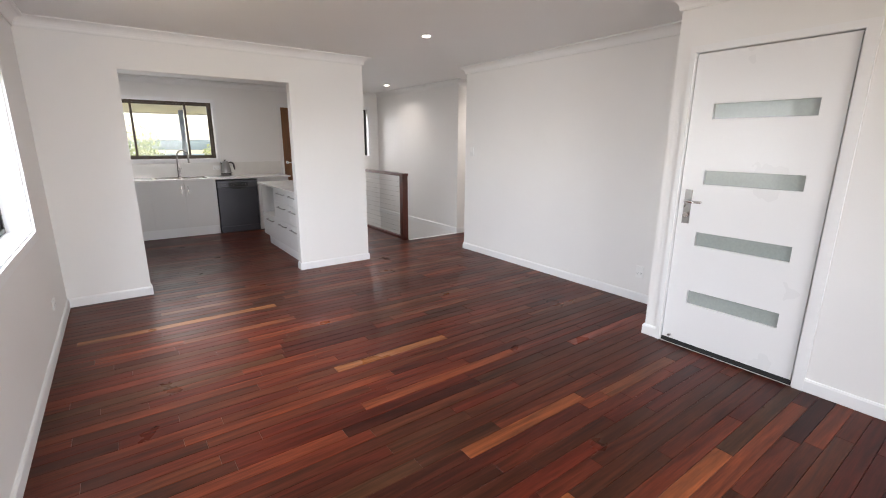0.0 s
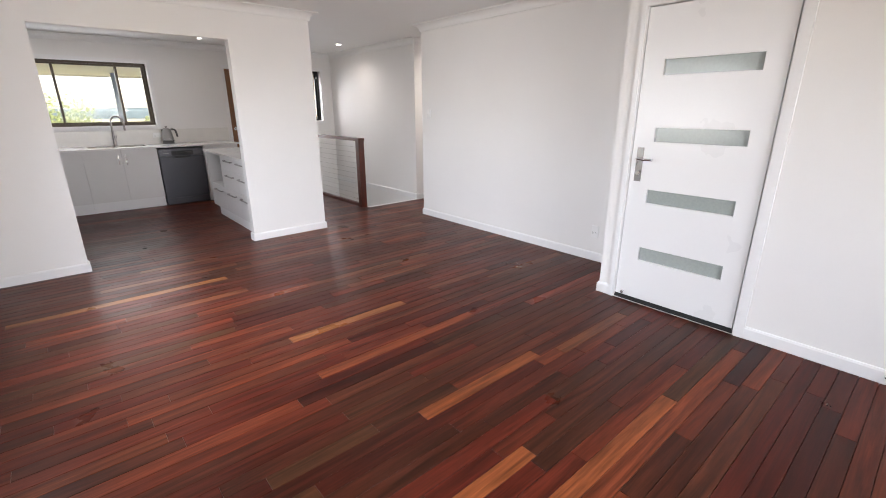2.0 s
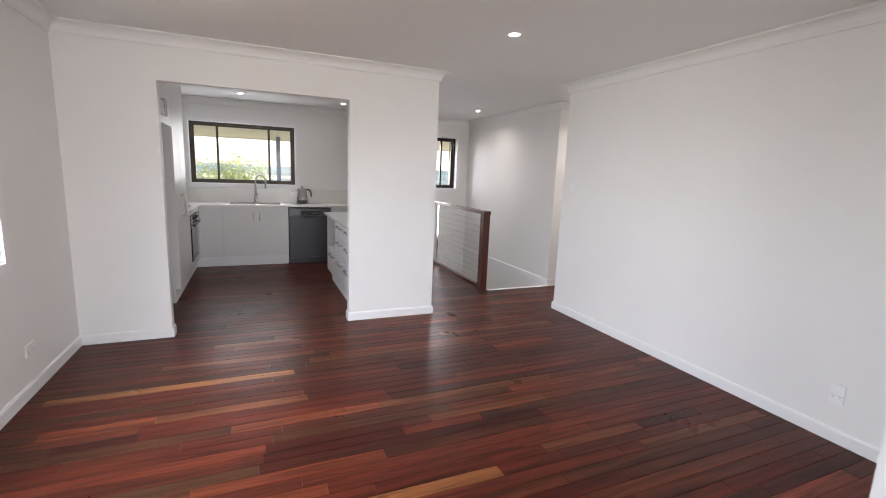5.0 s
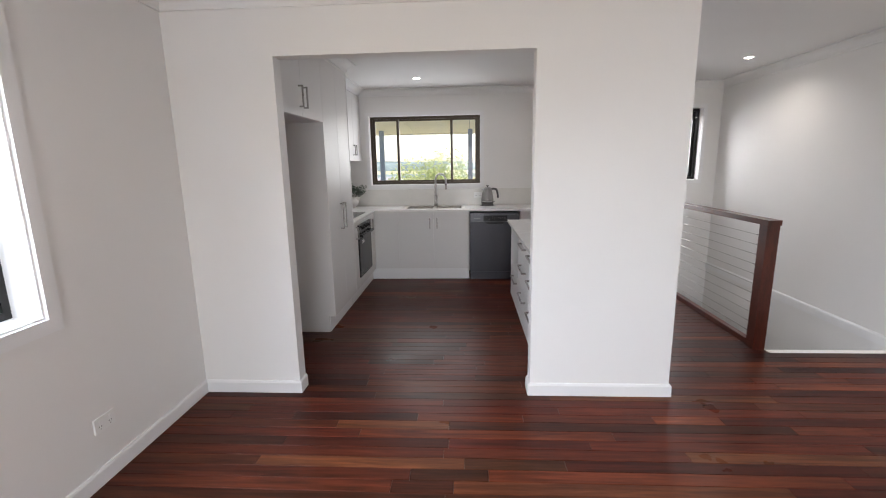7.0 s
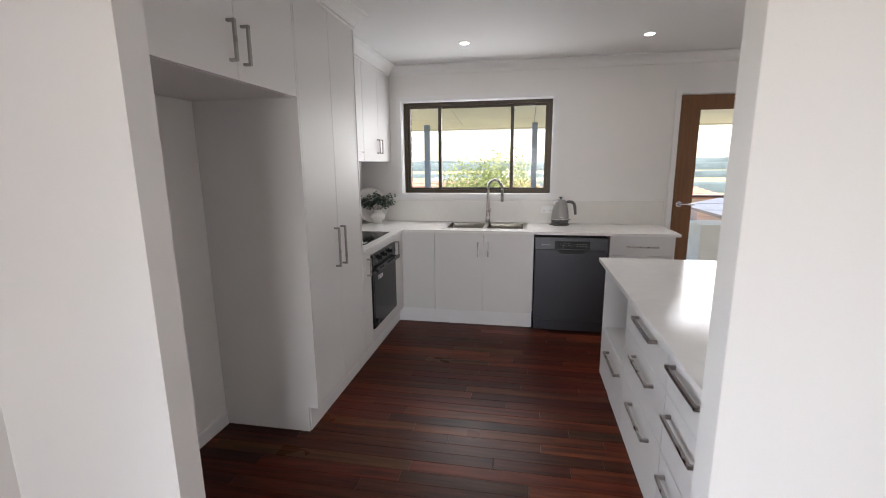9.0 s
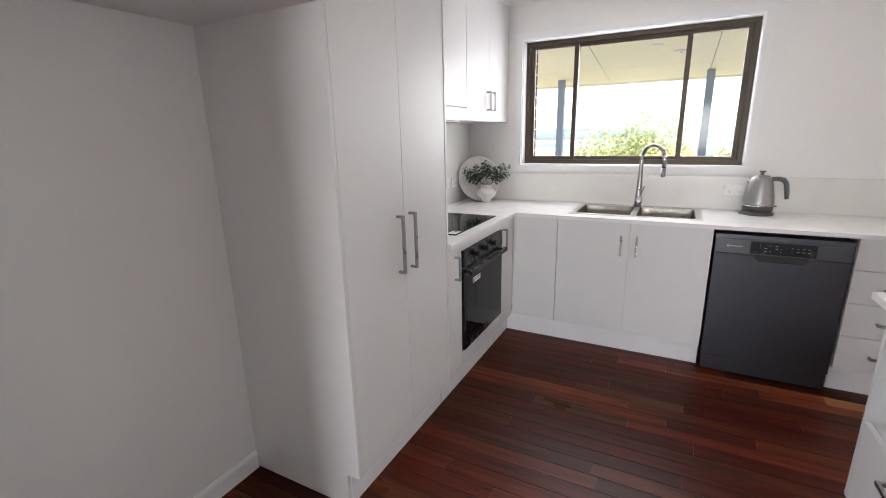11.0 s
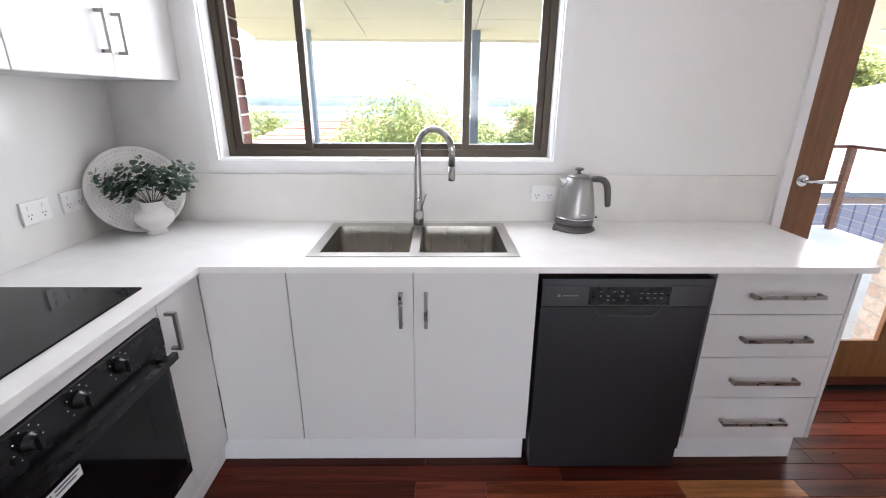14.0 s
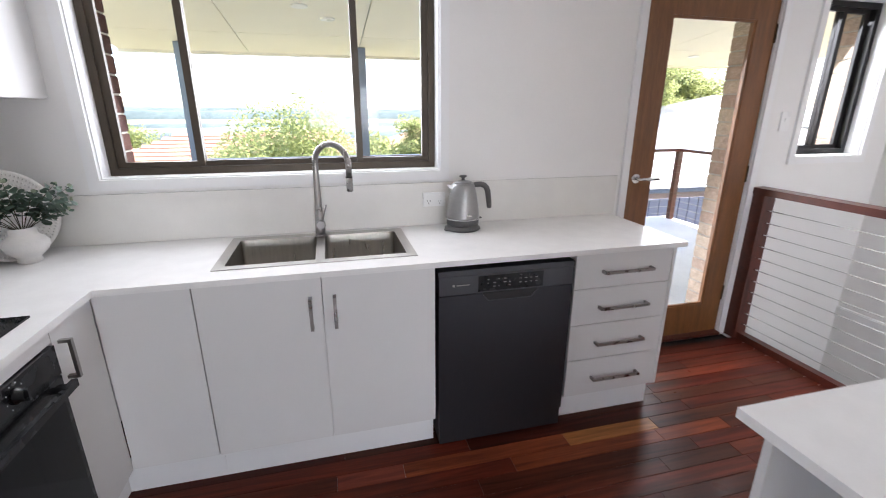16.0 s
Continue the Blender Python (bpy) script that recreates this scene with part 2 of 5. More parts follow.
def tube(bm, pts, radius, sides=12, caps=True):
    """A round bar along the points; radius may be one number or one a point."""
    pts = [Vector(p) for p in pts]
    radii = radius if isinstance(radius, (list, tuple)) else [radius] * len(pts)
    rings, up = [], None
    for i, p in enumerate(pts):
        d = (pts[min(i + 1, len(pts) - 1)] - pts[max(i - 1, 0)]).normalized()
        if up is None:
            up = d.orthogonal().normalized()
        up = (up - d * up.dot(d)).normalized()
        side = d.cross(up)
        rings.append([bm.verts.new(p + radii[i] * (math.cos(2 * math.pi * k / sides) * up + math.sin(2 * math.pi * k / sides) * side)) for k in range(sides)])
    for a, b in zip(rings, rings[1:]):
        for k in range(sides):
            bm.faces.new((a[k], a[(k + 1) % sides], b[(k + 1) % sides], b[k])).smooth = True
    if caps:
        bm.faces.new(rings[0][::-1])
        bm.faces.new(rings[-1])
    return bm


def lathe(bm, centre, profile, sides=32, m=None):
    """A turned body: profile of (radius, height) about an upright axis at centre."""
    rings = []
    for r, z in profile:
        rings.append([bm.verts.new(Vector(centre) + Vector((r * math.cos(2 * math.pi * k / sides), r * math.sin(2 * math.pi * k / sides), z))) for k in range(sides)])
    for a, b in zip(rings, rings[1:]):
        for k in range(sides):
            bm.faces.new((a[k], a[(k + 1) % sides], b[(k + 1) % sides], b[k])).smooth = True
    for ring, flip in ((rings[0], True), (rings[-1], False)):
        bm.faces.new(ring[::-1] if flip else ring)
    if m is not None:
        bmesh.ops.transform(bm, matrix=m, verts=[v for ring in rings for v in ring])
    return bm


def thing(name, at, label, category, group="", kind=""):
    ob = new(name)
    ob.empty_display_size = 0.1
    ob.location = at
    ORIGIN[ob.name] = Vector(at)
    return tagged(ob, label, category, group, kind)


def part(name, bm, mat, parent=None, label="", bevel=0.0, smooth=False):
    """Links a bmesh in world places as ONE mesh object, under parent where given."""
    if bevel:
        edges = [e for e in bm.edges if len(e.link_faces) == 2 and e.calc_face_angle(0) > 0.6]
        bmesh.ops.bevel(bm, geom=edges, offset=bevel, segments=2, affect="EDGES", profile=0.6, clamp_overlap=True)
    bmesh.ops.recalc_face_normals(bm, faces=bm.faces)
    lo = Vector([min(v.co[i] for v in bm.verts) for i in range(3)])
    hi = Vector([max(v.co[i] for v in bm.verts) for i in range(3)])
    at = Vector(((lo.x + hi.x) / 2, (lo.y + hi.y) / 2, lo.z))
    bmesh.ops.translate(bm, verts=bm.verts, vec=-at)
    if smooth:
        for f in bm.faces:
            f.smooth = True
    me = bpy.data.meshes.new(name)
    bm.to_mesh(me)
    bm.free()
    me.materials.append(mat)
    ob = new(name, me)
    ORIGIN[ob.name] = at
    if parent is not None:
        ob.parent = parent
        ob.location = at - ORIGIN[parent.name]
    else:
        ob.location = at
    if label:
        ob["label"] = label
    return ob


def structure(name, bm, mat, label, bevel=0.0):
    return tagged(part(name, bm, mat, None, "", bevel), label, name.split("_")[0], "", "structure")


def wall(name, axis, c0, c1, a0, a1, z0, z1, holes=(), label="plain white painted plasterboard wall", mat=None):
    """A wall between c0 and c1 across, from a0 to a1 along the axis, with holes (a, a, z, z) through it."""
    bm = bmesh.new()
    cuts = sorted({a0, a1, *[h[0] for h in holes], *[h[1] for h in holes]})
    for p, q in zip(cuts, cuts[1:]):
        spans, low = [], z0
        for h in sorted((h for h in holes if h[0] <= p and h[1] >= q), key=lambda h: h[2]):
            if h[2] > low:
                spans.append((low, h[2]))
            low = h[3]
        if low < z1:
            spans.append((low, z1))
        for s, t in spans:
            box(bm, *((p, c0, s, q, c1, t) if axis == "x" else (c0, p, s, c1, q, t)))
    bmesh.ops.remove_doubles(bm, verts=bm.verts, dist=1e-5)
    return structure(name, bm, mat or M_WALL, label)


def sweep(pts, profile, closed=False):
    """A moulding: profile of (distance from the wall, height) along plan points, the room on their left."""
    pts = [Vector((*p, 0)) for p in pts]
    n = len(pts)
    bm = bmesh.new()
    rings = []
    for i, p in enumerate(pts):
        a = (p - pts[i - 1]).normalized() if i or closed else None
        b = (pts[(i + 1) % n] - p).normalized() if i < n - 1 or closed else None
        na, nb = (Vector((-d.y, d.x, 0)) if d else None for d in (a, b))
        if na is None or nb is None:
            off = na or nb
        else:
            s = na + nb
            off = s / max(0.2, s.dot(na))
        rings.append([bm.verts.new(p + off * d + Vector((0, 0, z))) for d, z in profile])
    k = len(profile)
    pairs = list(zip(rings, rings[1:])) + ([(rings[-1], rings[0])] if closed else [])
    for r, s in pairs:
        for j in range(k):
            bm.faces.new((r[j], r[(j + 1) % k], s[(j + 1) % k], s[j]))
    if not closed:
        bm.faces.new(rings[0])
        bm.faces.new(rings[-1][::-1])
    return bm


# ---- the shell ----
BACK = 8.93
wall("wall_left", "y", -0.10, 0.132, -1.6, 5.495, -0.3, CEIL, [(2.55, 4.505, 0.87, 2.07)])
wall("wall_left_kitchen", "y", -0.10, 0.12, 5.495, BACK + 0.27, -0.3, CEIL)
wall("wall_divider", "x", 5.495, 5.595, 0.12, 3.145, 0.0, CEIL, [(0.772, 2.275, 0.0, 2.096)], "white painted wall with a wide square opening to the kitchen")
wall("wall_right", "y", 4.555, 4.655, 2.15, 5.275, 0.0, CEIL)
wall("wall_entry", "y", 3.905, 4.015, -1.6, 2.15, -0.3, CEIL, [(1.155, 2.035, 0.0, 2.088)])
wall("wall_return", "x", 2.05, 2.15, 4.015, 4.655, -0.3, CEIL)
wall("wall_rear", "x", -1.6, -1.5, 0.12, 3.905, -0.3, CEIL, [(1.0, 3.0, 0.85, 2.1)])
wall("wall_back", "x", BACK, BACK + 0.11, 0.12, 5.155, -2.6, CEIL, [(0.565, 2.068, 1.187, 2.105), (3.17, 4.07, 0.0, 2.10), (4.375, 4.93, 1.2, 2.12)])
wall("wall_stair", "y", 5.155, 5.255, 6.32, BACK + 0.27, -2.6, CEIL)
wall("wall_hall_north", "x", 6.22, 6.32, 5.155, 7.1, -2.6, CEIL)
wall("wall_hall_south", "x", 5.175, 5.275, 4.655, 7.1, 0.0, CEIL)
wall("wall_hall_end", "y", 7.0, 7.1, 5.275, 6.22, 0.0, CEIL)
structure("stairwell_side", boxes((4.11, 6.22, -2.6, 4.205, BACK, -0.001), (4.205, 6.12, -2.6, 5.155, 6.219, -0.001)), M_WALL, "white painted lining below the floor beside the stairwell")
structure("stairwell_bottom", boxes((4.205, 6.22, -2.7, 5.155, BACK, -2.6)), M_WALL, "plain floor at the foot of the stairwell")
structure("ceiling", boxes((-0.1, -1.6, CEIL, 7.1, BACK + 0.27, CEIL + 0.1)), M_CEIL, "flat white painted plasterboard ceiling")
floor = structure("floor", boxes((0.12, -1.5, -0.2, 4.11, BACK, -0.02), (4.11, 2.15, -0.2, 7.0, 6.12, -0.02), (4.11, 6.12, -0.2, 4.205, 6.22, -0.02)), M_RUBBER, "polished red-brown hardwood floorboards")

SKIRT = [(0.0, 0.001), (0.014, 0.001), (0.014, 0.070), (0.008, 0.082), (0.0, 0.084)]
for pts in ([(0.772, 5.595), (0.772, 5.495), (0.132, 5.495), (0.132, -1.5), (3.905, -1.5), (3.905, 1.11)],
            [(3.905, 2.05), (3.905, 2.15), (4.555, 2.15), (4.555, 5.275), (7.0, 5.275)],
            [(3.145, 5.595), (3.145, 5.495), (2.275, 5.495), (2.275, 5.595)],
            [(5.155, BACK), (5.155, 6.22), (7.0, 6.22)][::-1],
            [(0.12, 6.54), (0.12, 5.595)]):
    # the room lies on the left of each run
    structure("skirting_board", sweep(pts, SKIRT), M_TRIM, "white gloss skirting board along the wall")
COVE = [(0.0, CEIL - 0.088), (0.012, CEIL - 0.088), (0.016, CEIL - 0.078)] + [(0.078 - 0.062 * math.cos(a), CEIL - 0.078 + 0.062 * math.sin(a)) for a in [radians(15 * k) for k in range(1, 7)]] + [(0.088, CEIL - 0.012), (0.088, CEIL - 0.001), (0.0, CEIL - 0.001)]
for pts in ([(0.80, 5.595), (3.145, 5.595), (3.145, 5.495), (0.132, 5.495), (0.132, -1.5), (3.905, -1.5), (3.905, 2.15), (4.555, 2.15), (4.555, 5.275), (7.0, 5.275)],
            [(7.0, 6.22), (5.155, 6.22), (5.155, BACK), (0.45, BACK), (0.45, 7.335), (0.705, 7.335), (0.705, 5.595)]):
    structure("cornice", sweep(pts, COVE), M_CORNICE, "white coved plaster cornice under the ceiling")

# ---- windows and doors ----
def sash_window(name, axis, c, a0, a1, z0, z1, splits, mat, label, outward):
    """A sliding aluminium window in a hole: frame, sashes and panes. c: the inner face of the frame."""
    top = thing(name, (((a0 + a1) / 2, c, z0) if axis == "x" else (c, (a0 + a1) / 2, z0)), label, "window", "", "structure")

    def B(rows):
        bm = bmesh.new()
        for (p, q, d0, d1, s, t) in rows:
            box(bm, *((p, c + outward * d0, s, q, c + outward * d1, t) if axis == "x" else (c + outward * d0, p, s, c + outward * d1, q, t)))
        return bm
    f = 0.032
    part("window_frame", B([(a0, a1, 0, 0.07, z0, z0 + f), (a0, a1, 0, 0.07, z1 - f, z1), (a0, a0 + f, 0, 0.07, z0 + f, z1 - f), (a1 - f, a1, 0, 0.07, z0 + f, z1 - f)]), mat, top, "", 0.002)
    xs = [a0 + f] + [a0 + (a1 - a0) * s for s in splits] + [a1 - f]
    for i, (p, q) in enumerate(zip(xs, xs[1:])):
        e = 0.024
        d0 = 0.012 if i != 1 else 0.038
        p2, q2 = p - (0.016 if i else 0), q + (0.016 if i < len(xs) - 2 else 0)
        sash = part("sash", B([(p2, q2, d0, d0 + 0.022, z0 + f, z0 + f + e), (p2, q2, d0, d0 + 0.022, z1 - f - e, z1 - f),
                               (p2, p2 + e + 0.008, d0, d0 + 0.022, z0 + f + e, z1 - f - e), (q2 - e - 0.008, q2, d0, d0 + 0.022, z0 + f + e, z1 - f - e)]), mat, top, "", 0.0015)
        pane = part("pane", B([(p2 + e, q2 - e, d0 + 0.009, d0 + 0.013, z0 + f + e - 0.004, z1 - f - e + 0.004)]), M_GLASS, sash, "clear glass pane")
        pane.visible_shadow = False
        if i == 1:
            part("catch", B([(p2 + 0.004, p2 + 0.02, 0.022, 0.038, (z0 + z1) / 2 - 0.14, (z0 + z1) / 2 - 0.02)]), mat, sash, "small window catch", 0.002)
    return top


def casing(name, axis, c, out, a0, a1, z0, z1, w=0.045, d=0.016, sill=True, label="white painted timber window architrave"):
    """Flat boards round a hole, on the room side of a wall whose face is at c; out: the way into the room."""
    bm = bmesh.new()
    rows = [(a0 - w, a0, z0 - (w if sill else 0), z1 + w), (a1, a1 + w, z0 - (w if sill else 0), z1 + w), (a0, a1, z1, z1 + w)]
    if sill:
        rows.append((a0, a1, z0 - w, z0))
    for p, q, s, t in rows:
        box(bm, *((p, c, s, q, c + out * d, t) if axis == "x" else (c, p, s, c + out * d, q, t)))
    return structure(name, bm, M_TRIM, label, 0.003)


def lining(name, axis, c0, c1, a0, a1, z0, z1, t=0.012, bottom=True):
    bm = bmesh.new()
    rows = [(a0, a0 + t, z0, z1), (a1 - t, a1, z0, z1), (a0 + t, a1 - t, z1 - t, z1)]
    if bottom:
        rows.append((a0 + t, a1 - t, z0, z0 + t))
    for p, q, s, u in rows:
        box(bm, *((p, c0, s, q, c1, u) if axis == "x" else (c0, p, s, c1, q, u)))
    return structure(name, bm, M_TRIM, "white painted reveal lining")


casing("window_architrave", "x", BACK, -1, 0.565, 2.068, 1.187, 2.105)
lining("window_lining", "x", BACK + 0.001, BACK + 0.105, 0.565, 2.068, 1.187, 2.105, 0.006)
sash_window("window_1", "x", BACK + 0.085, 0.571, 2.062, 1.193, 2.099, (0.25, 0.742), M_BRONZE, "bronze aluminium sliding window over the kitchen sink", 1)
casing("window_architrave", "x", BACK, -1, 4.375, 4.93, 1.2, 2.12)
lining("window_lining", "x", BACK + 0.001, BACK + 0.105, 4.375, 4.93, 1.2, 2.12, 0.006)
sash_window("window_2", "x", BACK + 0.085, 4.381, 4.924, 1.206, 2.114, (0.5,), M_DARKFRAME, "black aluminium sliding window above the stairwell", 1)
casing("window_architrave", "y", 0.132, 1, 2.55, 4.505, 0.87, 2.07, 0.06)
lining("window_lining", "y", -0.04, 0.131, 2.55, 4.505, 0.87, 2.07, 0.01)
sash_window("window_3", "y", 0.0, 2.56, 4.495, 0.88, 2.06, (0.33, 0.67), M_DARKFRAME, "black aluminium sliding window in the living room", -1)
casing("window_architrave", "x", -1.5, 1, 1.0, 3.0, 0.85, 2.1, 0.06)
sash_window("window_4", "x", -1.53, 1.0, 3.0, 0.85, 2.1, (0.33, 0.67), M_DARKFRAME, "black aluminium sliding window behind the living room", -1)

# front door, closed, with four narrow frosted lites
structure("door_architrave", boxes((3.889, 1.110, 0.0, 3.905, 1.165, 2.112), (3.889, 2.020, 0.0, 3.905, 2.052, 2.112), (3.889, 1.165, 2.072, 3.905, 2.020, 2.112)), M_TRIM, "white painted door architrave", 0.003)
lining("door_jamb", "y", 3.9, 4.014, 1.156, 2.034, 0.001, 2.087, 0.018, False)
front = thing("door_1", (3.93, 1.6, 0.0), "white front door with four narrow frosted glass strips, closed", "door", "", "structure")
LITES = ((0.340, 0.440), (0.775, 0.872), (1.207, 1.302), (1.640, 1.738))
L0, L1 = 1.304, 1.868
D0, D1, DB, DT = 1.183, 2.011, 0.022, 2.062
bm = bmesh.new()
low = DB
for s, t in (*LITES, (DT, DT)):
    box(bm, 3.915, D0, low, 3.953, D1, s)
    if t < DT:
        box(bm, 3.915, D0, s, 3.953, L0, t)
        box(bm, 3.915, L1, s, 3.953, D1, t)
    low = t
bmesh.ops.remove_doubles(bm, verts=bm.verts, dist=1e-5)
part("leaf", bm, material("door_enamel", (0.81, 0.81, 0.81), 0.32, var=0.012, scale=2, fine=120, bump=0.02), front)
M_FROST = material("frosted_glass", (0.34, 0.38, 0.36), 0.10, var=0.06, scale=60, fine=400, bump=0.1, rough_var=0.03)
for s, t in LITES:
    part("bead", boxes((3.9135, L0 - 0.008, s - 0.008, 3.921, L1 + 0.008, s), (3.9135, L0 - 0.008, t, 3.921, L1 + 0.008, t + 0.008), (3.9135, L0 - 0.008, s, 3.921, L0, t), (3.9135, L1, s, 3.921, L1 + 0.008, t)), M_TRIM, front, "", 0.002)
    part("pane", boxes((3.93, L0 - 0.002, s - 0.003, 3.938, L1 + 0.002, t + 0.003)), M_FROST, front, "narrow frosted glass strip")
lock = part("lock_plate", boxes((3.911, 1.928, 0.925, 3.916, 1.976, 1.165)), M_LOCK, front, "tall brushed nickel lock plate", 0.0015)
bm = bmesh.new()
tube(bm, [(3.912, 1.953, 1.085), (3.872, 1.953, 1.085), (3.866, 1.948, 1.085), (3.864, 1.90, 1.085), (3.864, 1.84, 1.087)], 0.009)
part("lever", bm, M_CHROME, lock, "chrome lever handle")
bm = bmesh.new()
tube(bm, [(3.913, 1.953, 0.985), (3.905, 1.953, 0.985)], 0.016, 20)
part("key_cylinder", bm, M_CHROME, lock)
part("door_seal", boxes((3.909, D0, 0.004, 3.9135, D1, 0.034)), M_RUBBER, front, "black draught seal strip")
# unseen black strips, added to block outside light and darken the gap round the leaf
part("gap_backing", boxes((3.956, 1.1745, 0.019, 3.966, 1.20, 2.068), (3.956, 1.995, 0.019, 3.966, 2.0155, 2.068), (3.956, 1.20, 2.045, 3.966, 1.995, 2.068), (3.956, 1.20, 0.019, 3.966, 1.995, 0.03)), M_RUBBER, front, "black strip added behind the leaf to keep the gap dark")
part("bolt", tube(bmesh.new(), [(3.914, 1.95, 0.06), (3.896, 1.95, 0.06), (3.889, 1.95, 0.06)], [0.008, 0.010, 0.012], 14), M_CHROME, front, "small chrome door bolt")
for z in (0.25, 1.82):
    part("hinge", tube(bmesh.new(), [(3.907, 1.170, z), (3.907, 1.170, z + 0.10)], 0.006, 10), M_STEEL, front)
structure("door_threshold", boxes((3.908, 1.176, 0.0008, 4.0, 2.014, 0.018)), M_RUBBER, "dark door threshold")

# glazed cedar back door
casing("door_architrave", "x", BACK, -1, 3.18, 4.06, 0.0, 2.092, 0.045, 0.016, False, "white painted door architrave")
lining("door_jamb", "x", BACK + 0.001, BACK + 0.109, 3.171, 4.069, 0.001, 2.099, 0.014, False)
glazed = thing("door_2", (3.62, BACK, 0.0), "cedar door with one full-height clear glass pane, closed", "door", "", "structure")
gx0, gx1, gy0, gy1 = 3.19, 4.05, BACK + 0.012, BACK + 0.052
px0, px1, pz0, pz1 = 3.345, 3.905, 0.23, 1.965
for nm, r in (("stile", (gx0, gy0, 0.022, px0, gy1, 2.08)), ("stile", (px1, gy0, 0.022, gx1, gy1, 2.08)), ("bottom_rail", (px0, gy0, 0.022, px1, gy1, pz0)), ("top_rail", (px0, gy0, pz1, px1, gy1, 2.08))):
    part(nm, boxes(r), M_CEDAR, glazed, "", 0.002)
pane = part("pane", boxes((px0 - 0.005, gy0 + 0.018, pz0 - 0.005, px1 + 0.005, gy0 + 0.023, pz1 + 0.005)), M_GLASS, glazed, "full-height clear glass pane")
pane.visible_shadow = False
b = 0.014
part("glazing_bead", boxes((px0, gy0 + 0.004, pz0, px0 + b, gy0 + 0.017, pz1), (px1 - b, gy0 + 0.004, pz0, px1, gy0 + 0.017, pz1), (px0 + b, gy0 + 0.004, pz0, px1 - b, gy0 + 0.017, pz0 + b), (px0 + b, gy0 + 0.004, pz1 - b, px1 - b, gy0 + 0.017, pz1)), M_CEDAR, glazed, "", 0.003)
rose = part("rose", tube(bmesh.new(), [(3.245, gy0, 1.10), (3.245, gy0 - 0.010, 1.10)], 0.027, 28), M_CHROME, glazed, "round chrome rose", 0.002)
part("lever", tube(bmesh.new(), [(3.245, gy0 - 0.008, 1.10), (3.245, gy0 - 0.045, 1.10), (3.251, gy0 - 0.052, 1.10), (3.28, gy0 - 0.053, 1.10), (3.365, gy0 - 0.053, 1.10)], 0.009, 14), M_CHROME, rose, "chrome lever handle")
for z in (0.25, 1.05, 1.85):
    part("hinge", boxes((4.046, gy0 - 0.006, z, 4.058, gy0 + 0.004, z + 0.1)), M_BRONZE, glazed)
structure("door_threshold", boxes((3.185, BACK - 0.03, 0.0008, 4.055, BACK + 0.1, 0.018)), M_RAILWOOD, "dark timber door threshold", 0.003)

# ---- stair balustrade ----
rail = thing("balustrade", (4.15, 7.5, 0.0), "dark red timber balustrade with steel cables by the stairwell", "balustrade")
for y in (6.215, BACK - 0.095):
    part("post", boxes((4.105, y, 0.001, 4.195, y + 0.09, 0.98)), M_RAILWOOD, rail, "square dark red timber post", 0.003)
part("top_rail", boxes((4.1, 6.205, 0.98, 4.2, BACK - 0.002, 1.02)), M_RAILWOOD, rail, "", 0.006)
part("bottom_rail", boxes((4.125, 6.305, 0.001, 4.175, BACK - 0.095, 0.045)), M_RAILWOOD, rail, "", 0.004)
part("middle_post", boxes((4.144, 7.80, 0.045, 4.156, 7.85, 0.98)), M_CHROME, rail, "flat polished steel post", 0.002)
for k in range(11):
    z = 0.105 + 0.078 * k
    part("cable", tube(bmesh.new(), [(4.15, 6.30, z), (4.15, BACK - 0.09, z)], 0.0017, 6), M_STEEL, rail, "thin steel cable")
    for y0, y1 in ((BACK - 0.10, BACK - 0.20), (6.30, 6.40)):
        part("cable_fitting", tube(bmesh.new(), [(4.15, y0, z), (4.15, y0 + (y1 - y0) * 0.15, z), (4.15, y0 + (y1 - y0) * 0.2, z), (4.15, y1, z)], [0.007, 0.007, 0.004, 0.003], 8), M_CHROME, rail)

# ---- kitchen joinery ----
FX, FY = 0.705, 8.345  # fronts of the left run and of the back run
ISL = 2.325


def at_face(face, u0, u1, d0, d1, z0, z1):
    """A box on a cabinet face: u along it, d out of it (minus is inwards)."""
    if face == "left":
        return (FX + d0, u0, z0, FX + d1, u1, z1)
    if face == "over":
        return (0.45 + d0, u0, z0, 0.45 + d1, u1, z1)
    if face == "island":
        return (ISL - d0, u0, z0, ISL - d1, u1, z1)
    return (u0, FY - d0, z0, u1, FY - d1, z1)


def handle(face, u, z, upright, length, parent):
    """A flat bar on two square feet."""
    h, w = length / 2, 0.0065
    bm = bmesh.new()
    if upright:
        rows = ((u - w, u + w, 0.024, 0.034, z - h, z + h), (u - w, u + w, 0.0, 0.024, z - h, z - h + 0.010), (u - w, u + w, 0.0, 0.024, z + h - 0.010, z + h))
    else:
        rows = ((u - h, u + h, 0.024, 0.034, z - w, z + w), (u - h, u - h + 0.010, 0.0, 0.024, z - w, z + w), (u + h - 0.010, u + h, 0.0, 0.024, z - w, z + w))
    for r in rows:
        box(bm, *at_face(face, *r))
    return part("handle", bm, M_NICKEL, parent, "brushed nickel bar handle", 0.0018)


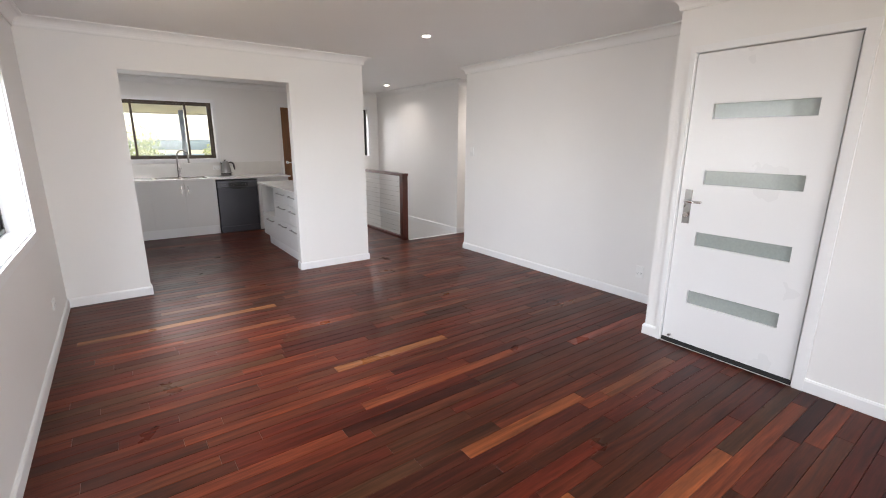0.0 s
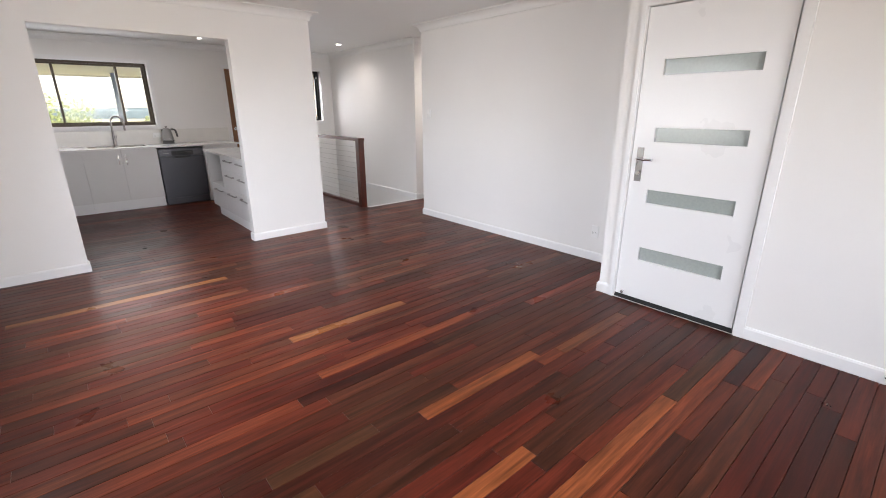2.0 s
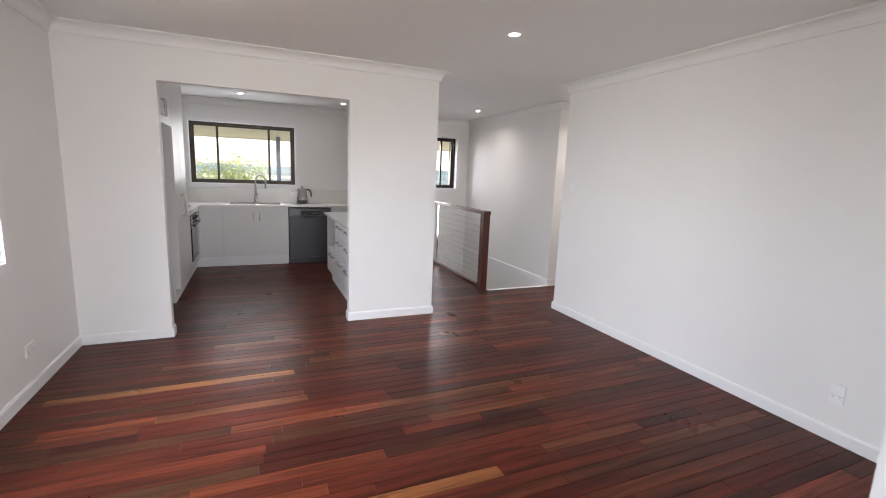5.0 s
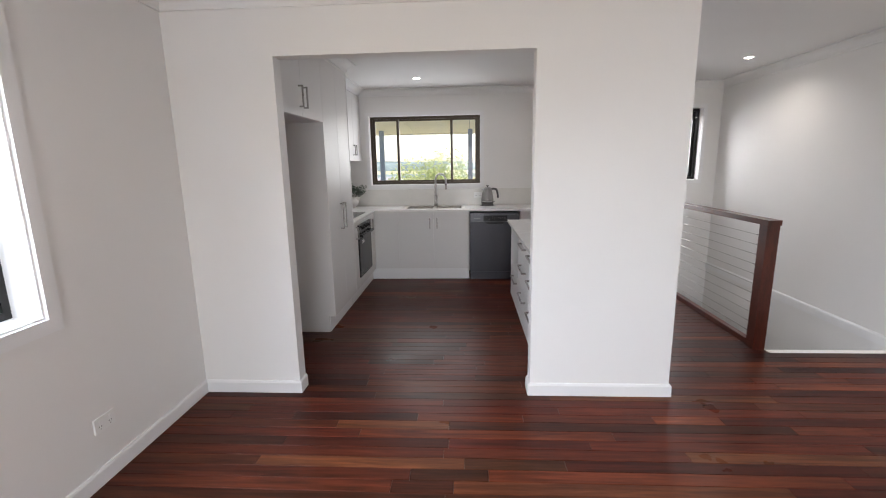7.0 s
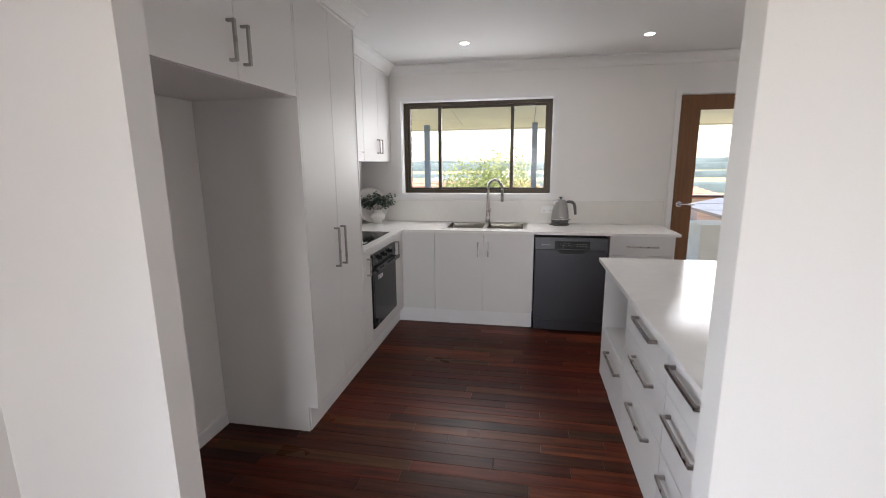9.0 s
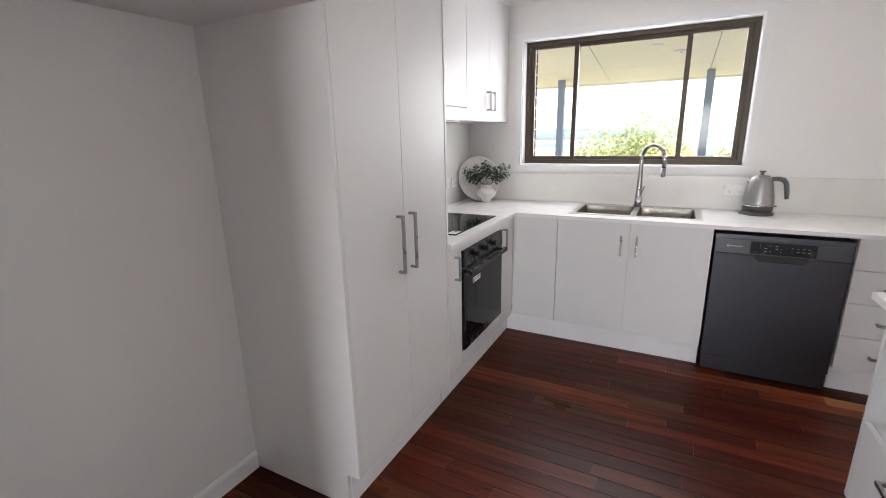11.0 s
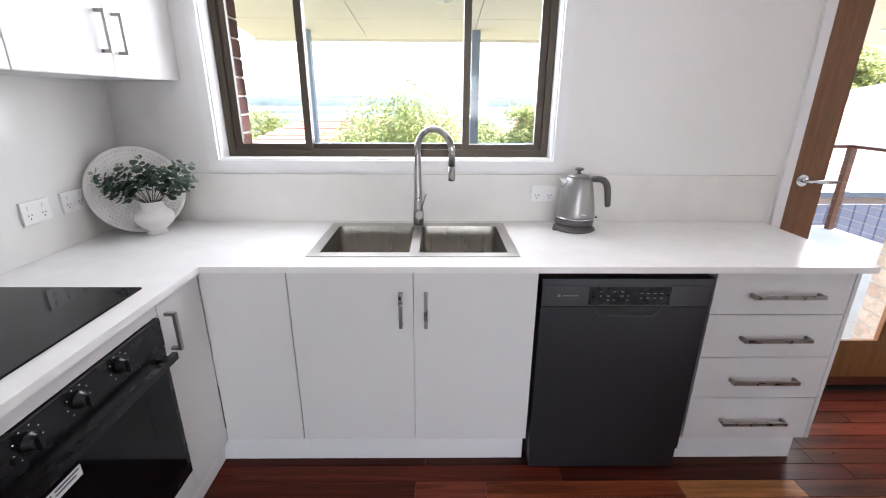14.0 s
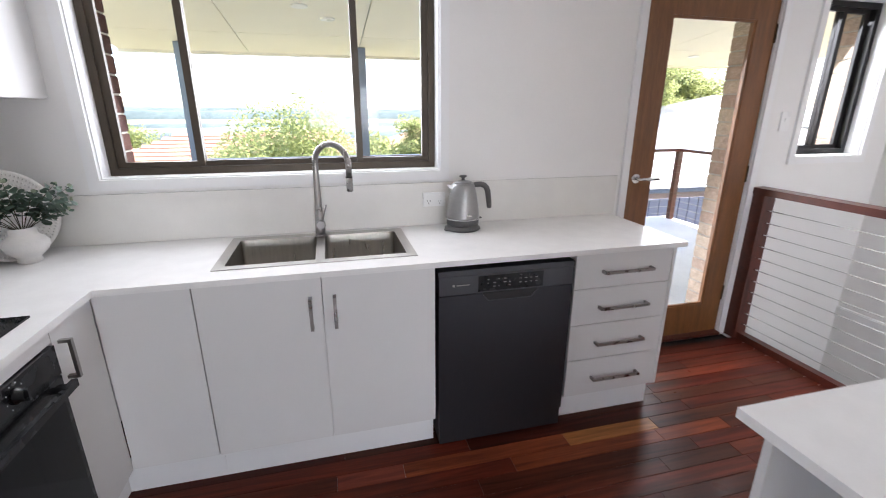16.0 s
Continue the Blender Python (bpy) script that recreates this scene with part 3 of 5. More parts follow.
def cabinet(name, face, u0, u1, z0, z1, depth, fronts, label, kick=True, group="kitchen cabinets", body_top=0.0):
    """fronts: (u0, u1, z0, z1, kind, handle u, handle z, upright, length)."""
    r = at_face(face, (u0 + u1) / 2, (u0 + u1) / 2, -depth / 2, -depth / 2, z0, z0)
    base = thing(name, (r[0], r[1], 0.0 if kick else z0), label, "cabinet", group)
    part("body", boxes(at_face(face, u0, u1, -0.020, -depth, z0, body_top or z1)), M_CAB, base)
    if kick:
        part("kickboard", boxes(at_face(face, u0, u1, -0.055, -0.071, 0.001, z0)), M_KICK, base, "pale kickboard")
    for p, q, s, t, kind, hu, hz, up, length in fronts:
        f = part(kind, boxes(at_face(face, p + 0.0016, q - 0.0016, 0.0, -0.018, s + 0.0016, t - 0.0016)), M_CAB, base, "", 0.0012)
        if length:
            handle(face, hu, hz, up, length, f)
    return base


PALE = "pale grey laminate"
TALL = 2.335
cabinet("fridge_overhead_cabinet", "left", 5.60, 6.545, 1.82, TALL, 0.58, [(5.60, 6.095, 1.82, TALL, "door", 6.052, 1.957, True, 0.15), (6.095, 6.545, 1.82, TALL, "door", 6.138, 1.957, True, 0.15)], PALE + " cupboard above the empty fridge space", False)
cabinet("pantry_cabinet", "left", 6.563, 7.318, 0.15, TALL, 0.58, [(6.563, 6.945, 0.15, TALL, "door", 6.892, 1.008, True, 0.24), (6.945, 7.318, 0.15, TALL, "door", 6.985, 1.008, True, 0.24)], PALE + " tall pantry cupboard with two doors")
tagged(part("end_panel", boxes((0.121, 7.3195, 0.15, FX + 0.003, 7.3355, TALL), (0.121, 7.3195, 0.001, FX - 0.055, 7.3355, 0.15)), M_CAB, None, "", 0.001), PALE + " end panel between pantry and bench", "panel")
bm = boxes((0.121, 6.546, 0.15, FX, 6.562, TALL), (0.121, 6.546, 0.001, 0.645, 6.562, 0.15))
tagged(part("end_panel", bm, M_CAB), PALE + " end panel beside the fridge space", "panel")
structure("bulkhead", boxes((0.121, 5.596, TALL + 0.001, FX, 7.335, CEIL), (0.121, 7.335, TALL + 0.001, 0.45, BACK, CEIL)), M_WALL, "white bulkhead between cupboards and ceiling")
cabinet("spice_cabinet", "left", 7.337, 7.490, 0.15, 0.88, 0.56, [(7.337, 7.490, 0.15, 0.88, "door", 7.412, 0.76, True, 0.13)], PALE + " narrow base cupboard beside the oven")
oven_box = cabinet("oven_cabinet", "left", 7.491, 8.104, 0.15, 0.88, 0.56, [(7.491, 8.104, 0.15, 0.246, "panel", 0, 0, True, 0), (7.491, 8.104, 0.832, 0.88, "panel", 0, 0, True, 0)], PALE + " oven housing under the hob")
corner = cabinet("corner_cabinet", "left", 8.105, 8.345, 0.15, 0.88, 0.56, [(8.105, 8.345, 0.15, 0.88, "door", 8.138, 0.76, True, 0.13)], PALE + " narrow corner base cupboard")
part("kickboard", boxes((0.635, 8.346, 0.001, 0.65, 8.415, 0.15), (0.651, 8.40, 0.001, 0.7055, 8.415, 0.15)), M_KICK, corner, "pale kickboard")
cabinet("blind_corner_cabinet", "back", 0.706, 1.013, 0.15, 0.88, 0.56, [(0.706, 1.013, 0.15, 0.88, "panel", 0, 0, True, 0)], PALE + " blank corner base cupboard")
cabinet("sink_cabinet", "back", 1.014, 1.905, 0.15, 0.88, 0.56, [(1.014, 1.46, 0.15, 0.88, "door", 1.415, 0.735, True, 0.13), (1.46, 1.905, 0.15, 0.88, "door", 1.505, 0.735, True, 0.13)], PALE + " sink base cupboard with two doors", True, "kitchen cabinets", 0.70)
DR = [0.15, 0.345, 0.53, 0.71, 0.88]
cabinet("drawer_cabinet", "back", 2.54, 3.055, 0.15, 0.88, 0.56, [(2.54, 3.04, s, t, "drawer_front", 2.80, (s + t) / 2 - 0.005, False, 0.255) for s, t in zip(DR, DR[1:])], PALE + " base unit with four drawers")
tagged(part("end_panel", boxes((3.041, FY - 0.001, 0.15, 3.057, BACK - 0.001, 0.879)), M_CAB), PALE + " end panel beside the drawers", "panel")
OV = 1.518
cabinet("rangehood_cabinet", "over", 7.337, 8.14, OV, TALL, 0.32, [(7.337, 8.14, OV, 1.594, "hood_front", 0, 0, True, 0), (7.337, 7.74, 1.597, TALL, "door", 7.70, 1.73, True, 0.13), (7.74, 8.14, 1.597, TALL, "door", 7.78, 1.73, True, 0.13)], PALE + " wall cupboard with a slide-out rangehood", False)
cabinet("wall_cabinet", "over", 8.142, BACK - 0.002, OV, TALL, 0.32, [(8.142, 8.535, OV, TALL, "door", 8.495, 1.655, True, 0.13), (8.535, BACK - 0.002, OV, TALL, "door", 8.575, 1.655, True, 0.13)], PALE + " wall cupboard with two doors", False)
hood = tagged(part("rangehood_filter", boxes((0.2, 7.4, OV - 0.012, 0.43, 8.08, OV - 0.001)), M_DARKPANEL), "stainless steel rangehood filter under the cupboard", "rangehood")

# benchtops
top_z0, top_z1 = 0.881, 0.904
SX0, SX1, SY0, SY1 = 1.078, 1.838, 8.435, 8.862
bm = boxes((0.121, 7.337, top_z0, 0.727, 8.322, top_z1), (0.121, 8.322, top_z0, SX0, BACK - 0.001, top_z1), (SX0, 8.322, top_z0, SX1, SY0, top_z1), (SX0, SY1, top_z0, SX1, BACK - 0.001, top_z1), (SX1, 8.322, top_z0, 3.092, BACK - 0.001, top_z1))
bmesh.ops.remove_doubles(bm, verts=bm.verts, dist=1e-5)
tagged(part("benchtop", bm, M_QUARTZ), "white quartz L-shaped benchtop on the base cupboards", "benchtop")
tagged(part("splashback", boxes((0.13, BACK - 0.012, top_z1 + 0.001, 3.11, BACK - 0.0005, 1.125)), M_SPLASH, None, "", 0.001), "low pale stone splashback behind the bench", "splashback")
tagged(part("glass_splashback", boxes((0.1205, 7.337, top_z1 + 0.001, 0.128, BACK - 0.013, OV)), M_SPLASH_GLASS), "glossy pale glass splashback behind the hob", "splashback")

# island
IY0, IY1 = 5.60, 7.308
tagged(part("island_benchtop", boxes((2.288, IY0, top_z0, 3.16, IY1, top_z1)), M_QUARTZ, None, "", 0.002), "white quartz island benchtop", "benchtop")
isl = thing("island_niche_cabinet", (2.7, 7.0, 0.0), PALE + " island unit with an open shelf over one drawer", "cabinet", "island cabinets")
part("body", boxes((ISL, 7.250, 0.15, 3.13, 7.268, 0.88), (ISL, 6.635, 0.466, 3.13, 6.651, 0.88), (ISL + 0.02, 6.635, 0.15, 3.13, 7.250, 0.465), (2.76, 6.651, 0.465, 3.13, 7.250, 0.88)), M_CAB, isl)
part("kickboard", boxes((ISL + 0.055, 6.635, 0.001, ISL + 0.071, 7.215, 0.15), (ISL + 0.071, 7.199, 0.001, 3.1, 7.215, 0.15)), M_KICK, isl, "pale kickboard")
f = part("drawer_front", boxes(at_face("island", 6.637, 7.248, 0.0, -0.018, 0.152, 0.462)), M_CAB, isl, "", 0.0012)
handle("island", 6.858, 0.40, False, 0.30, f)
ID = [0.15, 0.462, 0.697, 0.88]
cabinet("island_drawer_cabinet", "island", 6.01, 6.634, 0.15, 0.88, 0.80, [(6.01, 6.634, s, t, "drawer_front", 6.29, t - 0.06, False, 0.285) for s, t in zip(ID, ID[1:])], PALE + " island unit with three wide drawers", True, "island cabinets")
cabinet("island_drawer_cabinet", "island", 5.60, 6.009, 0.15, 0.88, 0.80, [(5.60, 6.009, s, t, "drawer_front", 5.808, t - 0.06, False, 0.27) for s, t in zip(ID, ID[1:])], PALE + " island unit with three narrower drawers", True, "island cabinets")

# ---- appliances ----
M_KETTLEGREY = material("grey_print", (0.16, 0.16, 0.16), 0.6, var=0.05)
oven = thing("oven", (0.5, 7.82, 0.24), "black built-in electric oven with three knobs", "oven")
OY0, OY1 = 7.503, 8.092
part("body", boxes((0.15, OY0 + 0.01, 0.255, FX - 0.021, OY1 - 0.01, 0.825)), M_BLACK, oven)
fascia = part("control_panel", boxes((FX - 0.02, OY0, 0.738, FX + 0.012, OY1, 0.830)), M_BLACK, oven, "black control panel", 0.003)
for y in (7.635, 7.768, 7.905):
    kb = part("knob", tube(bmesh.new(), [(FX + 0.012, y, 0.790), (FX + 0.018, y, 0.790), (FX + 0.019, y, 0.790), (FX + 0.036, y, 0.790)], [0.021, 0.021, 0.017, 0.015], 24), M_BLACK, fascia, "black round oven knob", 0.0015)
    part("pointer", boxes((FX + 0.03, y - 0.004, 0.774, FX + 0.042, y + 0.004, 0.806)), M_BLACK, kb, "", 0.0015)
    tagged(part("marks", boxes(*[(FX + 0.0121, y + 0.034 * math.sin(a) - 0.001, 0.790 + 0.034 * math.cos(a) - 0.001, FX + 0.0126, y + 0.034 * math.sin(a) + 0.0015, 0.790 + 0.034 * math.cos(a) + 0.0015) for a in [radians(-140 + 40 * k) for k in range(8)]]), M_PLASTIC, fascia, "tiny white dial marks"), kind="stuff")
odoor = part("door", boxes((FX - 0.02, OY0, 0.252, FX + 0.010, OY1, 0.733)), M_BLACK, oven, "black oven door", 0.003)
part("window", boxes((FX + 0.0095, OY0 + 0.02, 0.30, FX + 0.012, OY1 - 0.02, 0.675)), M_BLACKGLASS, odoor, "dark glass oven window")
bm = boxes((FX + 0.036, OY0 + 0.01, 0.698, FX + 0.052, OY1 - 0.01, 0.721), (FX + 0.01, OY0 + 0.03, 0.700, FX + 0.037, OY0 + 0.05, 0.719), (FX + 0.01, OY1 - 0.05, 0.700, FX + 0.037, OY1 - 0.03, 0.719))
part("handle", bm, M_BLACK, odoor, "black bar handle", 0.003)
lab = part("sticker", boxes((FX + 0.0121, 7.615, 0.618, FX + 0.0128, 7.722, 0.648)), M_PLASTIC, odoor, "white paper sticker")
part("sticker_print", boxes((FX + 0.0129, 7.648, 0.638, FX + 0.0131, 7.716, 0.643), (FX + 0.0129, 7.648, 0.628, FX + 0.0131, 7.706, 0.633), (FX + 0.0129, 7.618, 0.620, FX + 0.0131, 7.640, 0.643)), M_KETTLEGREY, lab, "grey print bars")

hob = thing("hob", (0.4, 7.86, top_z1), "black glass ceramic hob set in the bench", "hob")
part("glass_top", boxes((0.15, 7.532, top_z1 + 0.0005, 0.654, 8.137, top_z1 + 0.0065)), M_BLACKGLASS, hob, "glossy black glass top", 0.002)
stk = part("sticker", boxes((0.600, 7.540, top_z1 + 0.0066, 0.648, 7.612, top_z1 + 0.0072)), M_PLASTIC, hob, "white paper sticker")
part("sticker_print", boxes((0.612, 7.582, top_z1 + 0.0073, 0.636, 7.604, top_z1 + 0.0075), (0.612, 7.546, top_z1 + 0.0073, 0.616, 7.576, top_z1 + 0.0075), (0.622, 7.546, top_z1 + 0.0073, 0.626, 7.576, top_z1 + 0.0075)), M_KETTLEGREY, stk, "grey print bars")

dish = thing("dishwasher", (2.22, 8.6, 0.0), "dark stainless freestanding dishwasher under the bench", "dishwasher")
WX0, WX1, WF = 1.918, 2.524, 8.335
part("body", boxes((WX0 + 0.004, WF + 0.05, 0.02, WX1 - 0.004, BACK - 0.05, 0.855)), M_DARKSTEEL, dish)
part("top_plate", boxes((WX0 - 0.002, WF - 0.004, 0.834, WX1 + 0.002, WF + 0.5, 0.857)), M_DARKPANEL, dish, "dark grey top edge", 0.003)
ddoor = part("door", boxes((WX0, WF, 0.108, WX1, WF + 0.05, 0.746)), M_DARKSTEEL, dish, "dark stainless door", 0.004)
dpan = part("control_panel", boxes((WX0, WF - 0.003, 0.750, WX1, WF + 0.05, 0.832)), M_DARKPANEL, dish, "dark grey control panel", 0.003)
disp = part("display", boxes((2.085, WF - 0.0045, 0.757, 2.378, WF - 0.002, 0.825)), M_BLACK, dpan, "black display", 0.002)
rows = []
for k in range(5):
    for z in (0.806, 0.790, 0.774):
        if (k + int(z * 1000)) % 3:
            rows.append((2.125 + 0.024 * k, WF - 0.0052, z, 2.125 + 0.024 * k + 0.006 + 0.006 * (k % 2), WF - 0.0046, z + 0.0028))
for k in range(4):
    for z in (0.800, 0.782):
        rows.append((2.268 + 0.024 * k, WF - 0.0052, z, 2.268 + 0.024 * k + 0.010, WF - 0.0046, z + 0.0025))
tagged(part("symbols", boxes(*rows), M_STEEL, disp, "tiny white symbols"), kind="stuff")
part("badge", boxes((1.99, WF - 0.0042, 0.790, 2.048, WF - 0.0031, 0.794)), M_STEEL, dpan, "small pale badge bar")
part("badge_mark", boxes((1.974, WF - 0.0042, 0.787, 1.984, WF - 0.0031, 0.797)), M_STEEL, dpan, "small pale badge mark")
bm = bmesh.new()
vs = [bm.verts.new(p) for p in ((2.106, WF - 0.003, 0.7475), (2.354, WF - 0.003, 0.7475), (2.326, WF - 0.003, 0.714), (2.134, WF - 0.003, 0.714))]
vb = [bm.verts.new((v.co.x, WF + 0.03, v.co.z)) for v in vs]
bm.faces.new(vs), bm.faces.new(vb[::-1])
for k in range(4):
    bm.faces.new((vs[k], vs[(k + 1) % 4], vb[(k + 1) % 4], vb[k]))
part("grip_recess", bm, M_RUBBER, ddoor, "black recessed grip")
part("grip_lip", tube(bmesh.new(), [(2.103, WF - 0.003, 0.7465), (2.132, WF - 0.004, 0.7125), (2.328, WF - 0.004, 0.7125), (2.357, WF - 0.003, 0.7465)], 0.0025, 8), M_DARKPANEL, ddoor, "thin dark lip under the grip")
part("plinth", boxes((WX0 + 0.004, WF + 0.006, 0.012, WX1 - 0.004, WF + 0.06, 0.104)), M_DARKSTEEL, dish, "dark plinth", 0.003)
for x in (WX0 + 0.05, WX1 - 0.05):
    part("foot", tube(bmesh.new(), [(x, WF + 0.08, 0.0005), (x, WF + 0.08, 0.022)], 0.02, 14), M_RUBBER, dish)

# sink and tap
sink = thing("sink", (1.46, 8.65, top_z1), "stainless steel double-bowl sink set in the bench", "sink")
SB = [(SX0 + 0.028, 1.442), (1.478, SX1 - 0.028)]
sy0, sy1 = SY0 + 0.028, SY1 - 0.04
rz = top_z1 + 0.004
rim = boxes((SX0 - 0.012, SY0 - 0.012, top_z1 + 0.0005, SX1 + 0.012, sy0, rz), (SX0 - 0.012, sy1, top_z1 + 0.0005, SX1 + 0.012, SY1 + 0.012, rz), (SX0 - 0.012, sy0, top_z1 + 0.0005, SB[0][0], sy1, rz), (SB[0][1], sy0, top_z1 + 0.0005, SB[1][0], sy1, rz), (SB[1][1], sy0, top_z1 + 0.0005, SX1 + 0.012, sy1, rz))
bmesh.ops.remove_doubles(rim, verts=rim.verts, dist=1e-5)
part("rim", rim, M_STEEL, sink, "brushed steel rim")
for x0, x1 in SB:
    bm = bmesh.new()
    rings = []
    for z, e, r in ((rz - 0.001, 0.0, 0.02), (rz - 0.012, 0.002, 0.022), (top_z1 - 0.16, 0.006, 0.03), (top_z1 - 0.178, 0.022, 0.04)):
        ring = []
        for cx, cy, a0 in ((x1 - e - r, sy1 - e - r, 0), (x0 + e + r, sy1 - e - r, 90), (x0 + e + r, sy0 + e + r, 180), (x1 - e - r, sy0 + e + r, 270)):
            for k in range(6):
                a = radians(a0 + 18 * k)
                ring.append(bm.verts.new((cx + r * math.cos(a), cy + r * math.sin(a), z)))
        rings.append(ring)
    for a, c in zip(rings, rings[1:]):
        for k in range(24):
            bm.faces.new((a[k], a[(k + 1) % 24], c[(k + 1) % 24], c[k])).smooth = True
    bm.faces.new(rings[-1])
    bowl = part("bowl", bm, M_BOWL, sink, "deep brushed steel bowl")
    wx, wy = (x0 + x1) / 2, (sy0 + sy1) / 2 + 0.08
    part("waste", tube(bmesh.new(), [(wx, wy, top_z1 - 0.1775), (wx, wy, top_z1 - 0.174)], 0.04, 24), M_CHROME, bowl)
tap = thing("kitchen_tap", (1.460, 8.828, rz), "brushed nickel gooseneck mixer tap behind the sink", "tap")
TX, TY = 1.460, 8.832
part("base_ring", tube(bmesh.new(), [(TX, TY, rz + 0.0005), (TX, TY, rz + 0.008)], 0.027, 24), M_NICKEL, tap)
R = 0.090
ux, uy = 0.80, -0.60
pts = [(TX, TY, rz + 0.006), (TX, TY, 0.935), (TX, TY, 0.99), (TX, TY, 1.06), (TX, TY, 1.14), (TX, TY, 1.245)]
pts += [(TX + ux * R * (1 - math.cos(a)), TY + uy * R * (1 - math.cos(a)), 1.245 + R * math.sin(a)) for a in [radians(9 * k) for k in range(1, 21)]]
pts.append((pts[-1][0], pts[-1][1], 1.1972))
rad = [0.0235, 0.0235, 0.0205, 0.0165, 0.0145, 0.0135] + [0.0135] * 21
part("spout", tube(bmesh.new(), pts, rad, 20), M_NICKEL, tap, "tall curved spout")
hx, hy = pts[-1][0], pts[-1][1]
part("ring", tube(bmesh.new(), [(hx, hy, 1.197), (hx, hy, 1.191)], 0.0146, 20), M_RUBBER, tap, "thin black joint ring")
part("spray_head", tube(bmesh.new(), [(hx, hy, 1.191), (hx, hy, 1.135), (hx, hy, 1.131)], [0.0145, 0.0145, 0.012], 20), M_NICKEL, tap, "pull-down spray head")
hub = part("lever_hub", tube(bmesh.new(), [(TX + 0.004, TY - 0.010, 0.968), (TX + 0.006, TY - 0.046, 0.968), (TX + 0.006, TY - 0.050, 0.968)], [0.021, 0.021, 0.018], 22), M_NICKEL, tap, "round mixer hub")
part("lever", tube(bmesh.new(), [(TX + 0.010, TY - 0.040, 0.982), (TX + 0.020, TY - 0.043, 1.01), (TX + 0.036, TY - 0.046, 1.062)], [0.0045, 0.004, 0.003], 12), M_NICKEL, hub, "slim pin lever")

# kettle
KX, KY = 2.155, 8.80
kz = top_z1 + 0.001
kettle = thing("kettle", (KX, KY, kz), "grey metal electric kettle on its round base", "kettle")
M_KETTLE = material("grey_kettle_enamel", (0.31, 0.305, 0.30), 0.34, 0.75, var=0.06, scale=10, fine=60)
M_KETTLEDARK = material("dark_grey_plastic", (0.085, 0.083, 0.082), 0.45, var=0.06, scale=12)
part("power_base", lathe(bmesh.new(), (KX, KY, kz), [(0.086, 0.0), (0.090, 0.003), (0.090, 0.008), (0.084, 0.011), (0.079, 0.012), (0.079, 0.022), (0.070, 0.024)], 40), M_KETTLEDARK, kettle, "round dark grey power base")
part("cord_notch", boxes((KX - 0.098, KY - 0.035, kz + 0.001, KX - 0.080, KY - 0.010, kz + 0.008)), M_KETTLEDARK, kettle, "", 0.002)
part("collar", lathe(bmesh.new(), (KX, KY, kz + 0.0255), [(0.074, 0.0), (0.080, 0.003), (0.082, 0.028), (0.081, 0.0295)], 40), M_KETTLEDARK, kettle, "dark grey lower collar")
part("band", lathe(bmesh.new(), (KX, KY, kz + 0.0555), [(0.083, 0.0), (0.0855, 0.0015), (0.0855, 0.0045), (0.083, 0.006)], 40), M_CHROME, kettle, "thin chrome band")
part("body", lathe(bmesh.new(), (KX, KY, kz + 0.062), [(0.082, 0.0), (0.0825, 0.006), (0.0805, 0.03), (0.076, 0.065), (0.069, 0.105), (0.062, 0.14), (0.057, 0.158), (0.053, 0.166), (0.047, 0.170)], 48), M_KETTLE, kettle, "tapered grey metal body")
part("badge", tube(bmesh.new(), [(KX - 0.004, KY - 0.0832, kz + 0.082), (KX + 0.022, KY - 0.0812, kz + 0.082)], 0.0048, 10), M_CHROME, kettle, "small silver badge")
part("switch", boxes((KX + 0.080, KY - 0.010, kz + 0.050, KX + 0.098, KY + 0.010, kz + 0.056)), M_KETTLEDARK, kettle, "small lever switch", 0.002)
lid = part("lid", lathe(bmesh.new(), (KX, KY, kz + 0.2325), [(0.046, 0.0), (0.045, 0.004), (0.036, 0.009), (0.015, 0.012), (0.006, 0.0125)], 36), M_KETTLE, kettle, "low domed grey lid")
part("lid_knob", lathe(bmesh.new(), (KX, KY, kz + 0.2455), [(0.013, 0.0), (0.008, 0.003), (0.008, 0.012), (0.018, 0.016), (0.019, 0.021), (0.014, 0.0245), (0.004, 0.025)], 22), M_KETTLEDARK, lid, "dark grey lid knob")
bm = bmesh.new()
lip = [[bm.verts.new((KX + dx, KY + dy, kz + dz)) for dx, dy, dz in ((-0.050, -w, 0.222), (-0.052, -w * 0.8, 0.190), (-0.059, 0, 0.168), (-0.052, w * 0.8, 0.190), (-0.050, w, 0.222))] for w in (0.024,)][0]
tip = [bm.verts.new((KX + dx, KY + dy, kz + dz)) for dx, dy, dz in ((-0.086, -0.006, 0.229), (-0.082, -0.004, 0.222), (-0.078, 0, 0.214), (-0.082, 0.004, 0.222), (-0.086, 0.006, 0.229))]
for k in range(4):
    bm.faces.new((lip[k], lip[k + 1], tip[k + 1], tip[k]))
bm.faces.new((lip[0], tip[0], tip[4], lip[4]))
bm.faces.new(tip[::-1]), bm.faces.new(lip)
part("spout", bm, M_CHROME, kettle, "pointed chrome pouring lip", 0.0012)
path = [(0.044, 0.218), (0.070, 0.222), (0.092, 0.222), (0.110, 0.216), (0.122, 0.204), (0.129, 0.188), (0.133, 0.165), (0.137, 0.135), (0.140, 0.106), (0.141, 0.100)]
part("handle", tube(bmesh.new(), [(KX + a, KY, kz + c) for a, c in path], [0.012, 0.0135, 0.014, 0.0145, 0.0145, 0.0145, 0.014, 0.0135, 0.0125, 0.009], 16), M_KETTLEDARK, kettle, "dark grey curved handle")

